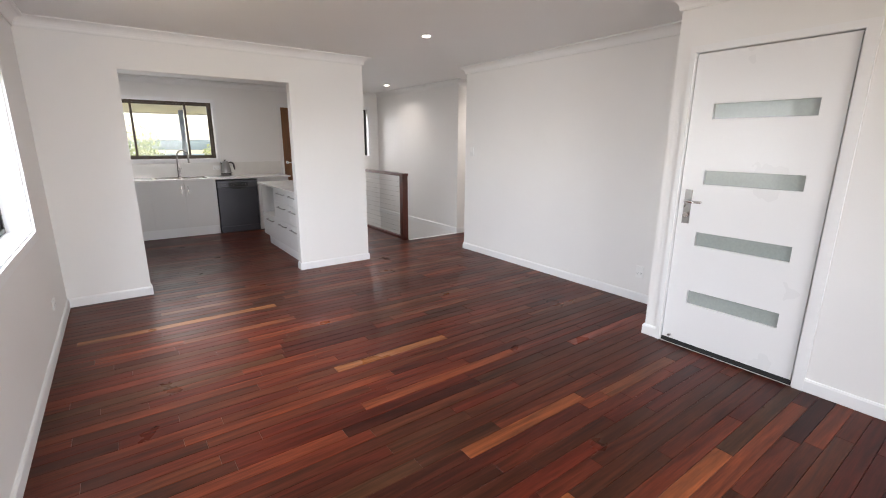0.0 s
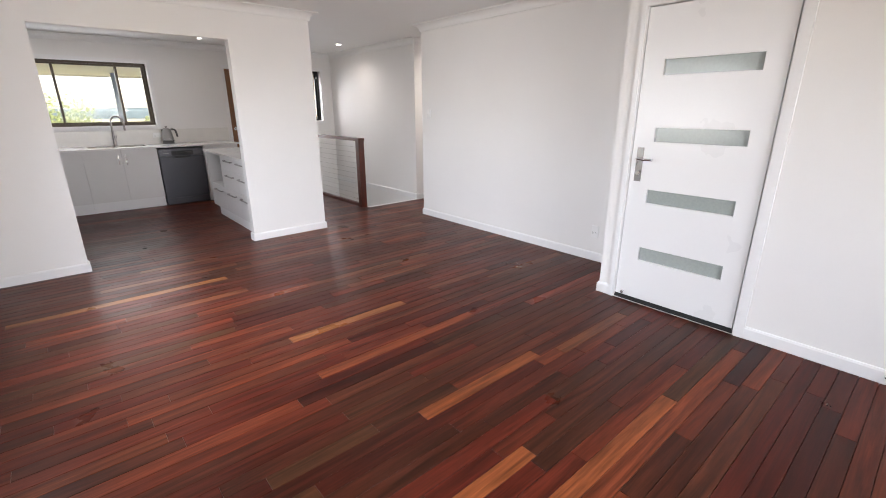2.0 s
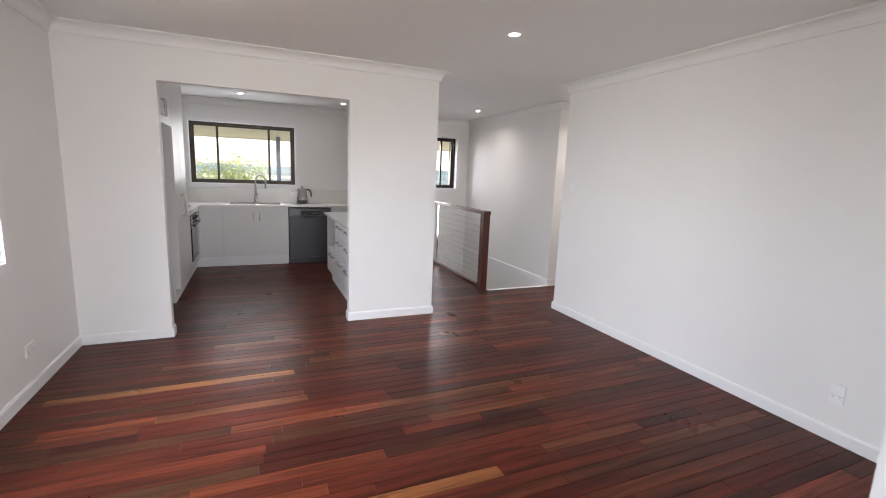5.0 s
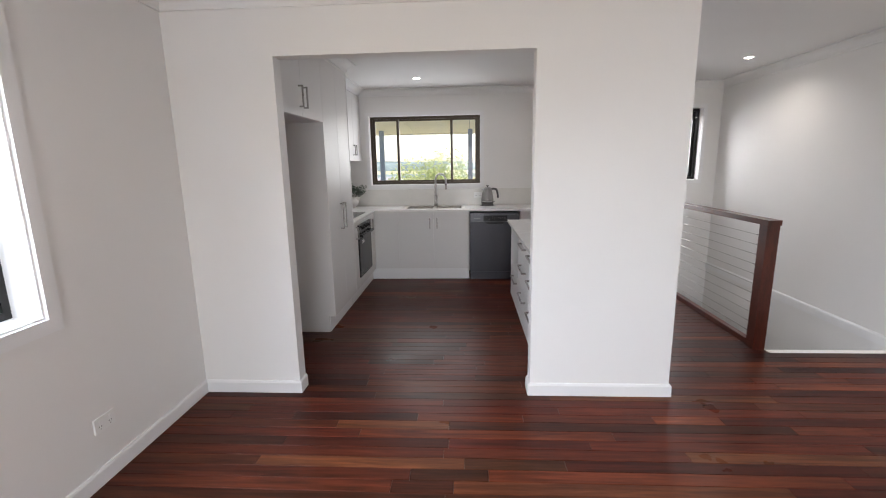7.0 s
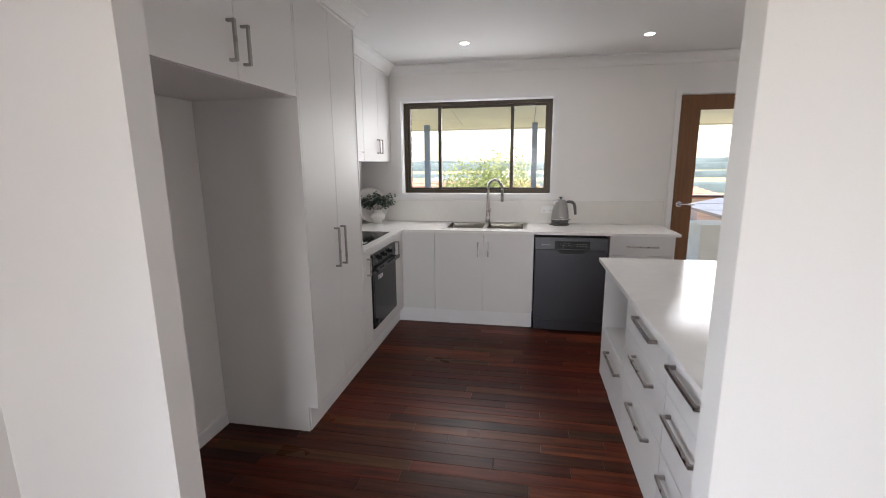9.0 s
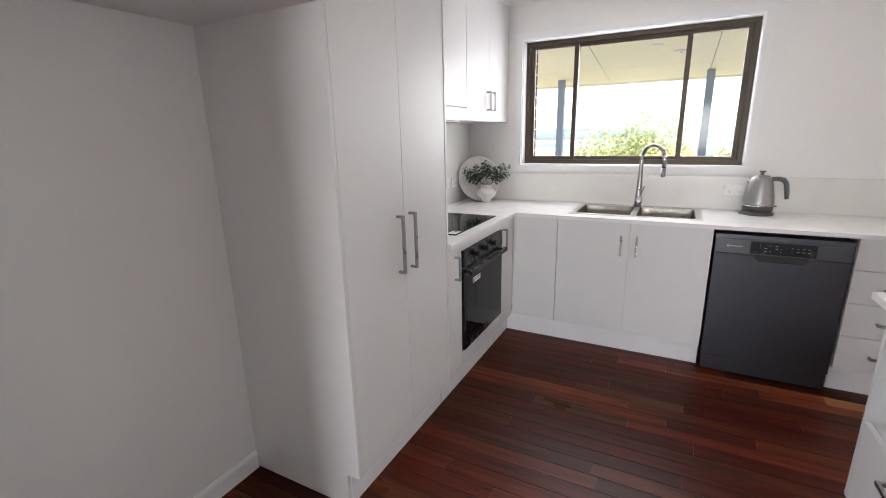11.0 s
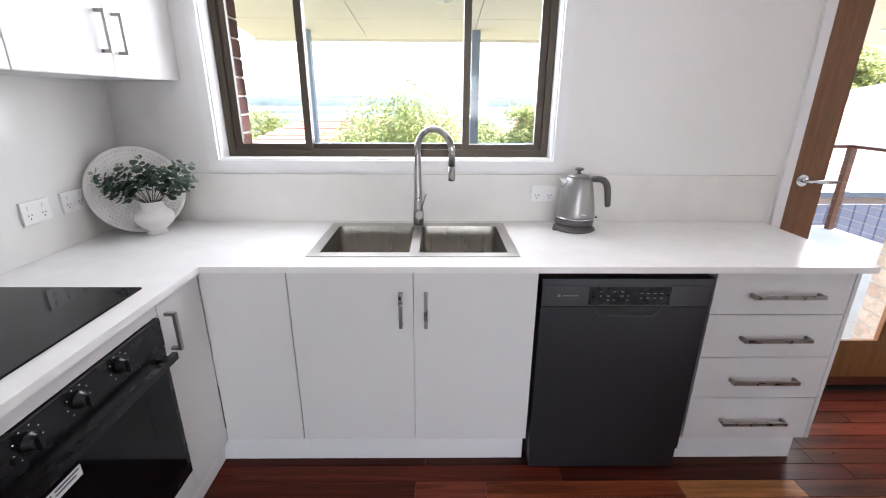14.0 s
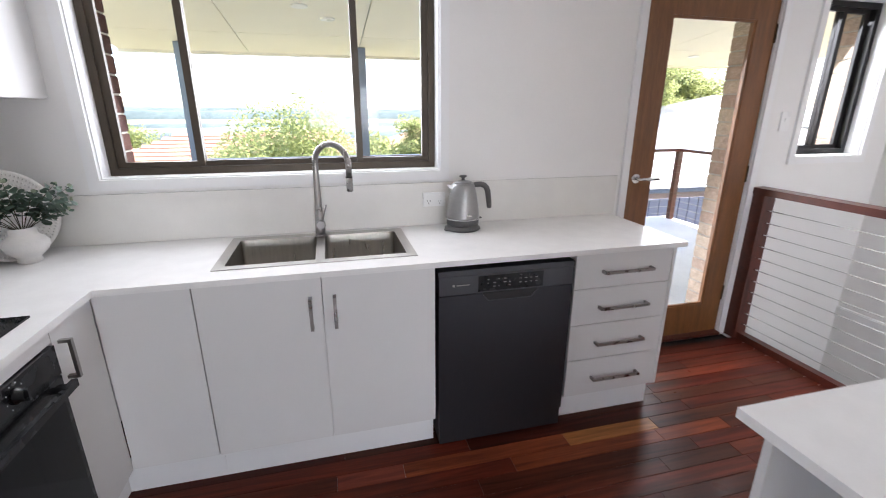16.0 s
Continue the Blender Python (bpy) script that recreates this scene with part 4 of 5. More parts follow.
# plate with a small vase in the corner
tilt = Matrix.Translation((0.270, 8.772, top_z1 + 0.177)) @ Euler((radians(74), 0, radians(45))).to_matrix().to_4x4()
plate = thing("platter", (0.235, 8.80, top_z1), "round off-white woven-pattern platter leaning in the corner", "platter")
part("disc", lathe(bmesh.new(), (0, 0, 0), [(0.02, -0.012), (0.11, -0.012), (0.158, 0.004), (0.166, 0.008), (0.166, 0.014), (0.155, 0.012), (0.108, -0.004), (0.02, -0.004)], 56, tilt @ Matrix.Scale(1.09, 4)), M_CERAMIC, plate)
bm = bmesh.new()
for ring, (r, zz) in enumerate(((0.152, 0.0105), (0.138, 0.0056), (0.124, 0.0010), (0.110, -0.0034), (0.096, -0.0040), (0.082, -0.0040), (0.068, -0.0040), (0.054, -0.0040), (0.040, -0.0040))):
    count = int(2 * math.pi * r / 0.0115)
    for k in range(count):
        a = 2 * math.pi * (k + 0.5 * (ring % 2)) / count
        c = Vector((r * math.cos(a), r * math.sin(a), zz))
        tng, rad_ = Vector((-math.sin(a), math.cos(a), 0)), Vector((math.cos(a), math.sin(a), 0))
        q = [bm.verts.new(tilt @ (1.09 * (c + tng * p * 0.0046 + rad_ * s * 0.0072))) for p, s in ((1, 0), (0, 1), (-1, 0), (0, -1))]
        apex = bm.verts.new(tilt @ (1.09 * (c + Vector((0, 0, 0.0062)))))
        for j in range(4):
            bm.faces.new((q[j], q[(j + 1) % 4], apex))
tagged(part("woven_relief", bm, M_CERAMIC, plate, "rows of small raised knots"), kind="stuff")
VX, VY = 0.354, 8.722
vase = thing("vase", (VX, VY, top_z1), "small matt white footed vase with green sprigs", "vase")
part("pot", lathe(bmesh.new(), (VX, VY, top_z1 + 0.0005), [(0.036, 0.0), (0.039, 0.003), (0.038, 0.012), (0.036, 0.020), (0.050, 0.032), (0.066, 0.048), (0.073, 0.066), (0.072, 0.080), (0.062, 0.096), (0.048, 0.106), (0.043, 0.113), (0.043, 0.136), (0.041, 0.140), (0.037, 0.138), (0.037, 0.115)], 44), M_CERAMIC, vase, "round matt white pot")
rng = random.Random(5)
stems, leaves, tips = bmesh.new(), bmesh.new(), bmesh.new()


def round_leaf(bm, at, way, up, size):
    """A round, slightly cupped leaf on a short stalk."""
    way = way.normalized()
    side = way.cross(up).normalized()
    nrm = side.cross(way)
    c = at + way * size * 0.62
    hub_v = bm.verts.new(c - nrm * size * 0.10)
    ring = []
    for k in range(9):
        a = 2 * math.pi * k / 9
        rr = size * (0.5 + 0.05 * math.cos(a))
        ring.append(bm.verts.new(c + way * rr * math.cos(a) + side * rr * 0.92 * math.sin(a) + nrm * size * 0.07 * math.cos(2 * a)))
    for k in range(9):
        bm.faces.new((hub_v, ring[k], ring[(k + 1) % 9])).smooth = True


# sprigs fan out along the wall: (sideways lean, forward lean, length)
SPRIGS = [(-0.95, -0.10, 0.20), (-0.78, 0.25, 0.215), (-0.62, -0.2, 0.17), (-0.40, 0.15, 0.19), (-0.16, -0.1, 0.165), (-0.05, 0.2, 0.205), (0.16, -0.15, 0.16), (0.34, 0.2, 0.17),
          (0.55, -0.05, 0.215), (0.72, 0.2, 0.235), (0.88, -0.1, 0.18), (-1.05, 0.15, 0.15), (0.98, 0.1, 0.15)]
across, forward = Vector((0.93, 0.30, 0)).normalized(), Vector((0.35, -0.93, 0)).normalized()
for lean, fwd, length in SPRIGS:
    d = (across * math.sin(lean) + forward * math.sin(fwd) * 0.6 + Vector((0, 0, math.cos(lean)))).normalized()
    p0 = Vector((VX, VY, top_z1 + 0.120)) + across * 0.010 * math.sin(lean)
    pts = [p0 + d * length * t + Vector((0, 0, 0.035 * t - 0.045 * t * t)) + across * 0.02 * t * t * math.sin(lean) for t in (0, 0.25, 0.5, 0.75, 1.0)]
    tube(stems, pts, [0.0017, 0.0016, 0.0014, 0.0011, 0.0008], 5)
    for j in range(9):
        t = 0.36 + 0.62 * j / 8
        i = min(3, int(t * 4))
        at = pts[i].lerp(pts[i + 1], t * 4 - i)
        turn = j * 1.25 + lean
        out1 = d.orthogonal().normalized()
        out2 = d.cross(out1)
        for sgn in (1, -1):
            w = (out1 * math.cos(turn) + out2 * math.sin(turn)) * sgn + d * 0.45 + Vector((rng.uniform(-0.3, 0.3), rng.uniform(-0.3, 0.3), rng.uniform(-0.2, 0.2)))
            up = (d + Vector((rng.uniform(-0.5, 0.5), rng.uniform(-0.8, 0.1), rng.uniform(-0.2, 0.5)))).normalized()
            round_leaf(leaves, at, w, up, rng.uniform(0.029, 0.043) * (1.1 - 0.4 * t))
    for k in range(5):
        w = d + Vector((rng.uniform(-0.6, 0.6), rng.uniform(-0.6, 0.6), rng.uniform(-0.3, 0.6)))
        round_leaf(tips, pts[-1], w, Vector((0.2, -0.6, 0.8)), rng.uniform(0.009, 0.015))
part("stems", stems, M_STEM, vase)
tagged(part("leaves", leaves, M_LEAF, vase, "small round grey-green leaves"), kind="stuff")
tagged(part("buds", tips, M_BUD, vase, "pale green new leaves"), kind="stuff")


# ---- power points and switches ----
def plate_box(name, face, c, u, z, w, h, label, category, toggles):
    """A wall plate: face gives the way out of the wall."""
    def B(u0, u1, d0, d1, z0, z1):
        return {"+x": (c + d0, u0, z0, c + d1, u1, z1), "-x": (c - d0, u0, z0, c - d1, u1, z1), "-y": (u0, c - d0, z0, u1, c - d1, z1)}[face]
    at = B(u, u, 0, 0, z, z)[:3]
    t = thing(name, at, label, category)
    part("plate", boxes(B(u - w / 2, u + w / 2, 0.0008, 0.010, z - h / 2, z + h / 2)), M_PLASTIC, t, "", 0.003)
    for du, dz, a, b_ in toggles:
        part("toggle", boxes(B(u + du - a / 2, u + du + a / 2, 0.0101, 0.0135, z + dz - b_ / 2, z + dz + b_ / 2)), M_PLASTIC, t, "", 0.001)
    if category == "socket":
        rows = []
        for s in (-w / 4, w / 4):
            rows += [B(u + s - 0.008, u + s - 0.0055, 0.0101, 0.0104, z - 0.012, z - 0.004), B(u + s + 0.0055, u + s + 0.008, 0.0101, 0.0104, z - 0.012, z - 0.004), B(u + s - 0.0012, u + s + 0.0012, 0.0101, 0.0104, z - 0.024, z - 0.016)]
        tagged(part("slots", boxes(*rows), M_BLACK, t, "dark socket slots"), kind="stuff")
    return t


DBL = [(-0.03, 0.018, 0.010, 0.014), (0.03, 0.018, 0.010, 0.014)]
plate_box("power_point", "-y", BACK - 0.012, 2.034, 1.04, 0.116, 0.072, "white double power point on the splashback", "socket", DBL)
plate_box("power_point", "+x", 0.132, 4.682, 0.290, 0.116, 0.072, "white double power point low on the wall", "socket", DBL)
plate_box("power_point", "+x", 0.128, 8.43, 1.071, 0.114, 0.078, "white double power point on the glass splashback", "socket", DBL)
plate_box("power_point", "+x", 0.128, 8.60, 1.072, 0.114, 0.078, "white double power point beside the platter", "socket", DBL)
plate_box("light_switch", "-x", 4.555, 5.130, 1.36, 0.07, 0.115, "white light switch on the wall", "switch", [(0, 0.012, 0.012, 0.02)])
plate_box("light_switch", "-y", BACK, 4.24, 1.415, 0.07, 0.115, "white light switch beside the back door", "switch", [(0, 0.012, 0.012, 0.02)])
plate_box("wall_outlet", "-x", 4.555, 2.60, 0.29, 0.07, 0.115, "white single outlet low on the wall", "socket", [])
stop = thing("door_stop", (3.89, 0.43, 0.05), "small chrome round door stop on the skirting", "door stop")
part("cup", tube(bmesh.new(), [(3.8905, 0.43, 0.05), (3.884, 0.43, 0.05), (3.882, 0.43, 0.05), (3.868, 0.43, 0.05)], [0.016, 0.016, 0.011, 0.010], 18), M_CHROME, stop)
part("buffer", tube(bmesh.new(), [(3.8679, 0.43, 0.05), (3.864, 0.43, 0.05)], [0.009, 0.008], 14), M_RUBBER, stop, "black rubber buffer")


# ---- downlights ----
def downlight(x, y, power):
    t = thing("downlight", (x, y, CEIL), "round white recessed ceiling downlight, switched on", "ceiling light", "downlights")
    part("trim_ring", lathe(bmesh.new(), (x, y, CEIL), [(0.034, -0.0035), (0.043, -0.0035), (0.047, -0.001), (0.047, -0.0004), (0.034, -0.0004)], 28), M_TRIM, t)
    part("diffuser", lathe(bmesh.new(), (x, y, CEIL), [(0.033, -0.0045), (0.0335, -0.0038)], 28), M_LAMP, t, "glowing diffuser")
    data = bpy.data.lights.new("downlight_glow", "SPOT")
    data.energy, data.color, data.spot_size, data.spot_blend, data.shadow_soft_size = power, (1, 0.94, 0.86), radians(150), 0.9, 0.03
    ob = new("downlight_glow", data)
    ob.location = (x, y, CEIL - 0.012)
    return t


for x, y, watts in ((3.148, 4.138, 4.5), (4.645, 7.60, 8), (1.31, 8.195, 1.8), (2.707, 8.235, 1.6), (1.16, 4.16, 4.5), (5.75, 5.75, 20)):
    downlight(x, y, watts)

# ---- outside: deck, trees, roofs and distance ----
M_CONC = material("deck_tiles", (0.60, 0.58, 0.54), 0.7, var=0.12, scale=2, fine=60, bump=0.1)
M_SOFFIT = material("cream_soffit", (0.84, 0.80, 0.68), 0.6, var=0.03, scale=2, fine=100, bump=0.03)
M_POST = material("grey_blue_steel_post", (0.20, 0.24, 0.31), 0.45, 0.1, var=0.08, scale=6)
M_GRASS = material("dry_grass", (0.25, 0.235, 0.15), 0.95, var=0.4, scale=0.2, fine=6, spec=0.0)
M_TILE = material("terracotta_roof_tile", (0.40, 0.20, 0.13), 0.75, var=0.25, scale=1.5, fine=12, bump=0.2)
M_METALROOF = material("pale_metal_roof", (0.22, 0.22, 0.22), 0.5, 0.2, var=0.06, scale=1, fine=10)
M_RENDER = material("rendered_wall", (0.55, 0.42, 0.36), 0.8, var=0.08, scale=1, fine=30)
M_FENCE = material("dark_fence", (0.14, 0.15, 0.22), 0.6, var=0.2, scale=2, fine=30)
M_FOLIAGE = material("pale_foliage", (0.14, 0.17, 0.065), 0.6, var=0.5, scale=1.2, fine=14)
_n, _l = M_FOLIAGE.node_tree.nodes, M_FOLIAGE.node_tree.links
_t, _m = _n.new("ShaderNodeBsdfTranslucent"), _n.new("ShaderNodeMixShader")
_t.inputs["Color"].default_value = (0.42, 0.46, 0.19, 1)
_m.inputs[0].default_value = 0.6
_l.new(_n["Principled BSDF"].outputs[0], _m.inputs[1])
_l.new(_t.outputs[0], _m.inputs[2])
_l.new(_m.outputs[0], _n["Material Output"].inputs["Surface"])
# the haze of distance is put into the hills' base colour
M_HILL = material("haze_tinted_hills", (0.12, 0.15, 0.145), 1.0, var=0.35, scale=0.03, fine=0.4, spec=0.0)
M_BARK = material("bark", (0.16, 0.12, 0.09), 0.9, var=0.3, scale=5, fine=40)
M_MORTAR = material("mortar", (0.42, 0.39, 0.34), 0.9, var=0.08, scale=10, fine=150, bump=0.2)
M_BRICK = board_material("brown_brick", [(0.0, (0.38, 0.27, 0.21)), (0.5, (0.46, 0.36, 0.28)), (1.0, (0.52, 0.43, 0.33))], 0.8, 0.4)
# the same brick with the shade of the left window reveal put into its colour
M_BRICK_SHADED = board_material("shaded_brick", [(0.0, (0.065, 0.030, 0.026)), (0.5, (0.085, 0.038, 0.030)), (1.0, (0.11, 0.052, 0.040))], 0.8, 0.4)

ground = structure("ground", boxes((-1500, -1500, -4.2, 1500, 3000, -4.0)), M_GRASS, "dry grass ground falling away from the house")
OY = BACK + 0.11
deck = structure("deck_floor", boxes((0.0, OY + 0.21, -0.25, 6.5, 12.3, -0.06)), M_CONC, "pale tiled deck floor outside the kitchen")

# brick skin with openings; the bricks beside the openings stand proud of the mortar
skin = wall("brick_skin", "x", OY + 0.06, OY + 0.205, -0.1, 5.6, -4.0, 2.5, [(0.585, 2.05, 1.12, 2.14), (3.16, 4.07, -0.06, 2.14), (4.40, 4.91, 1.12, 2.14)], "brown brick outer wall", M_MORTAR)
me = bpy.data.meshes.new("brick")
bmb = boxes((-0.006, -0.078, 0.0, 0.11, 0.078, 0.076))
bmesh.ops.bevel(bmb, geom=list(bmb.edges), offset=0.003, segments=1, affect="EDGES")
bmb.to_mesh(me)
bmb.free()
me.materials.append(M_BRICK)
# copy in the shade-darkened colour, for the kitchen window's left side
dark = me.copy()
dark.materials[0] = M_BRICK_SHADED
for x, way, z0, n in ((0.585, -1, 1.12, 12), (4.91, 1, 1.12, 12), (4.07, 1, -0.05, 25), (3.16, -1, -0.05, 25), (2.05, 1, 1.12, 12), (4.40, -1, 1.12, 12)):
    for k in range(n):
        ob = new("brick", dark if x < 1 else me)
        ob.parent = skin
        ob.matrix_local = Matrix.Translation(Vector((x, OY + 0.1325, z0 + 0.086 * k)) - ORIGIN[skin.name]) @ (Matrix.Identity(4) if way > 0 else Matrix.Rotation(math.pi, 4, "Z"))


left_skin = wall("brick_skin_left", "y", -0.24, -0.14, -1.7, 9.2, -4.0, 2.5, [(2.53, 4.53, 0.80, 2.12)], "brown brick outer wall", M_MORTAR)
for k in range(15):
    ob = new("brick", me)
    ob.parent = left_skin
    ob.matrix_local = Matrix.Translation(Vector((-0.19, 4.53, 0.80 + 0.086 * k)) - ORIGIN[left_skin.name]) @ Matrix.Rotation(math.pi / 2, 4, "Z")

# sloping soffit over the deck
def soffit_z(yy):
    return 2.46 - 0.11 * (yy - 9.2)


bm = bmesh.new()
xs = [-0.55, 0.74, 1.94, 3.14, 4.34, 5.54, 6.74, 8.2]
for x0, x1 in zip(xs, xs[1:]):
    for y0, y1 in ((OY + 0.05, 11.7), (11.7, 12.5)):
        q = [(x0 + 0.004, y0 + 0.004), (x1 - 0.004, y0 + 0.004), (x1 - 0.004, y1 - 0.004), (x0 + 0.004, y1 - 0.004)]
        lo = [bm.verts.new((a, c, soffit_z(c))) for a, c in q]
        hi = [bm.verts.new((a, c, soffit_z(c) + 0.012)) for a, c in q]
        bm.faces.new(lo[::-1]), bm.faces.new(hi)
        for k in range(4):
            bm.faces.new((lo[k], lo[(k + 1) % 4], hi[(k + 1) % 4], hi[k]))
structure("deck_soffit", bm, M_SOFFIT, "cream sheeted soffit over the deck")
bm = bmesh.new()
lo = [bm.verts.new((a, c, soffit_z(c) + 0.02)) for a, c in ((-0.56, OY), (8.2, OY), (8.2, 12.55), (-0.56, 12.55))]
hi = [bm.verts.new((a, c, soffit_z(c) + 0.2)) for a, c in ((-0.56, OY), (8.2, OY), (8.2, 12.55), (-0.56, 12.55))]
bm.faces.new(lo[::-1]), bm.faces.new(hi)
for k in range(4):
    bm.faces.new((lo[k], lo[(k + 1) % 4], hi[(k + 1) % 4], hi[k]))
structure("deck_roof", bm, M_METALROOF, "thin deck roof above the soffit")
structure("deck_fascia", boxes((-0.56, 12.5, soffit_z(12.5) - 0.03, 8.2, 12.53, soffit_z(12.5) + 0.15)), M_SOFFIT, "cream fascia at the edge of the deck roof")
for x, yy in ((1.38, 10.85), (1.60, 11.15), (6.22, 11.95)):
    t = thing("soffit_light", (x, yy, soffit_z(yy)), "round recessed light in the soffit", "ceiling light", "soffit lights")
    part("trim_ring", lathe(bmesh.new(), (x, yy, soffit_z(yy) - 0.012), [(0.06, 0.0), (0.065, 0.004), (0.065, 0.02), (0.03, 0.02)], 24), M_PLASTIC, t)
for x, yy in ((0.135, 12.12), (1.955, 12.12)):
    t = thing("deck_post", (x, yy, -0.06), "slim blue-grey steel deck post", "post", "deck posts")
    part("shaft", boxes((x - 0.045, yy - 0.045, -0.058, x + 0.045, yy + 0.045, soffit_z(yy) - 0.002)), M_POST, t, "", 0.004)
    part("base_plate", boxes((x - 0.08, yy - 0.08, -0.0595, x + 0.08, yy + 0.08, -0.052)), M_POST, t)
drail = thing("deck_railing", (2.0, 12.12, -0.06), "timber-topped cable railing round the deck", "railing")
part("top_rail", boxes((0.08, 12.06, 0.93, 6.46, 12.18, 0.965)), M_RAILWOOD, drail, "", 0.005)
part("top_rail", boxes((0.08, 9.26, 0.93, 0.18, 12.059, 0.965)), M_RAILWOOD, drail, "", 0.005)
part("top_rail", boxes((6.35, 9.25, 0.93, 6.45, 12.059, 0.965)), M_RAILWOOD, drail, "", 0.005)
for k in range(9):
    z = 0.03 + 0.1 * k
    part("cable", tube(bmesh.new(), [(0.135, 9.26, z), (0.135, 12.12, z), (6.40, 12.12, z), (6.40, 9.25, z)], 0.003, 5), M_STEEL, drail, "thin steel cable")
part("end_post", boxes((6.365, 12.085, -0.058, 6.435, 12.155, 0.93)), M_RAILWOOD, drail)
part("end_post", boxes((6.355, 9.25, -0.058, 6.445, 9.34, 0.93)), M_RAILWOOD, drail)


# ---- trees ----
def tree(x, y, base, height, spread, seed, label, n_leaf=5200, leaf_size=0.17):
    r = random.Random(seed)
    t = thing("tree", (x, y, base), label, "tree", "garden trees")
    wood, crown = bmesh.new(), bmesh.new()
    fork = base + height * 0.42
    tube(wood, [(x, y, base - 0.1), (x + 0.1, y, base + height * 0.2), (x, y + 0.1, fork)], [height * 0.032, height * 0.024, height * 0.02], 8)
    tips = []
    for k in range(18):
        a, el = 2.4 * k + r.uniform(-.3, .3), r.uniform(0.05, 1.35)
        ln2 = r.uniform(0.7, 1.0)
        d = Vector((math.cos(a) * math.cos(el) * spread, math.sin(a) * math.cos(el) * spread, math.sin(el) * height * 0.56)) * ln2
        p0 = Vector((x, y, fork - r.uniform(0, 0.5)))
        mid = p0 + d * 0.5 + Vector((r.uniform(-.3, .3), r.uniform(-.3, .3), 0.25))
        tube(wood, [p0, mid, p0 + d], [height * 0.012, height * 0.007, height * 0.003], 6)
        tips += [p0 + d, mid + d * 0.1]
        for j in range(2):
            tw = p0 + d * r.uniform(0.6, 1) + Vector((r.uniform(-1, 1), r.uniform(-1, 1), r.uniform(-0.3, 0.7))) * spread * 0.35
            tube(wood, [mid, tw], [height * 0.005, height * 0.002], 5)
            tips.append(tw)
    per = n_leaf // len(tips)
    for c in tips:
        rad2 = r.uniform(0.26, 0.42) * spread
        for j in range(per):
            off = Vector((r.gauss(0, 1), r.gauss(0, 1), r.gauss(0, 0.8)))
            off = off.normalized() * rad2 * (r.random() ** 0.4)
            w = Vector((r.uniform(-1, 1), r.uniform(-1, 1), r.uniform(-0.8, 0.8))).normalized()
            s = w.cross(Vector((r.uniform(-1, 1), r.uniform(-1, 1), r.uniform(-1, 1)))).normalized()
            p = c + off
            L = leaf_size * r.uniform(0.6, 1.2)
            bmv = [crown.verts.new(q) for q in (p - w * L * 0.5, p + s * L * 0.24, p + w * L * 0.5, p - s * L * 0.24)]
            crown.faces.new(bmv)
    part("trunk", wood, M_BARK, t)
    tagged(part("crown", crown, M_FOLIAGE, t, "pale green sunlit leaves"), kind="stuff")
    return t


tree(0.75, 20.0, -4.0, 5.2, 3.3, 3, "broad pale-green tree behind the deck", 120000, 0.11)
tree(4.75, 22.0, -4.0, 5.8, 1.25, 4, "round pale-green tree beside a house", 36000, 0.10)
tree(3.3, 24.0, -4.0, 5.0, 1.2, 12, "low green tree in front of houses", 5000, 0.2)
tree(-11.0, 40.0, -4.0, 4.9, 2.4, 6, "small yellow-green tree among houses", 3000, 0.25)
tree(27.0, 40.0, -4.0, 10.5, 3.6, 8, "tall grey-green tree behind houses", 30000, 0.24)
tree(36.0, 46.0, -4.0, 11.5, 4.5, 9, "tall grey-green tree behind houses", 30000, 0.28)


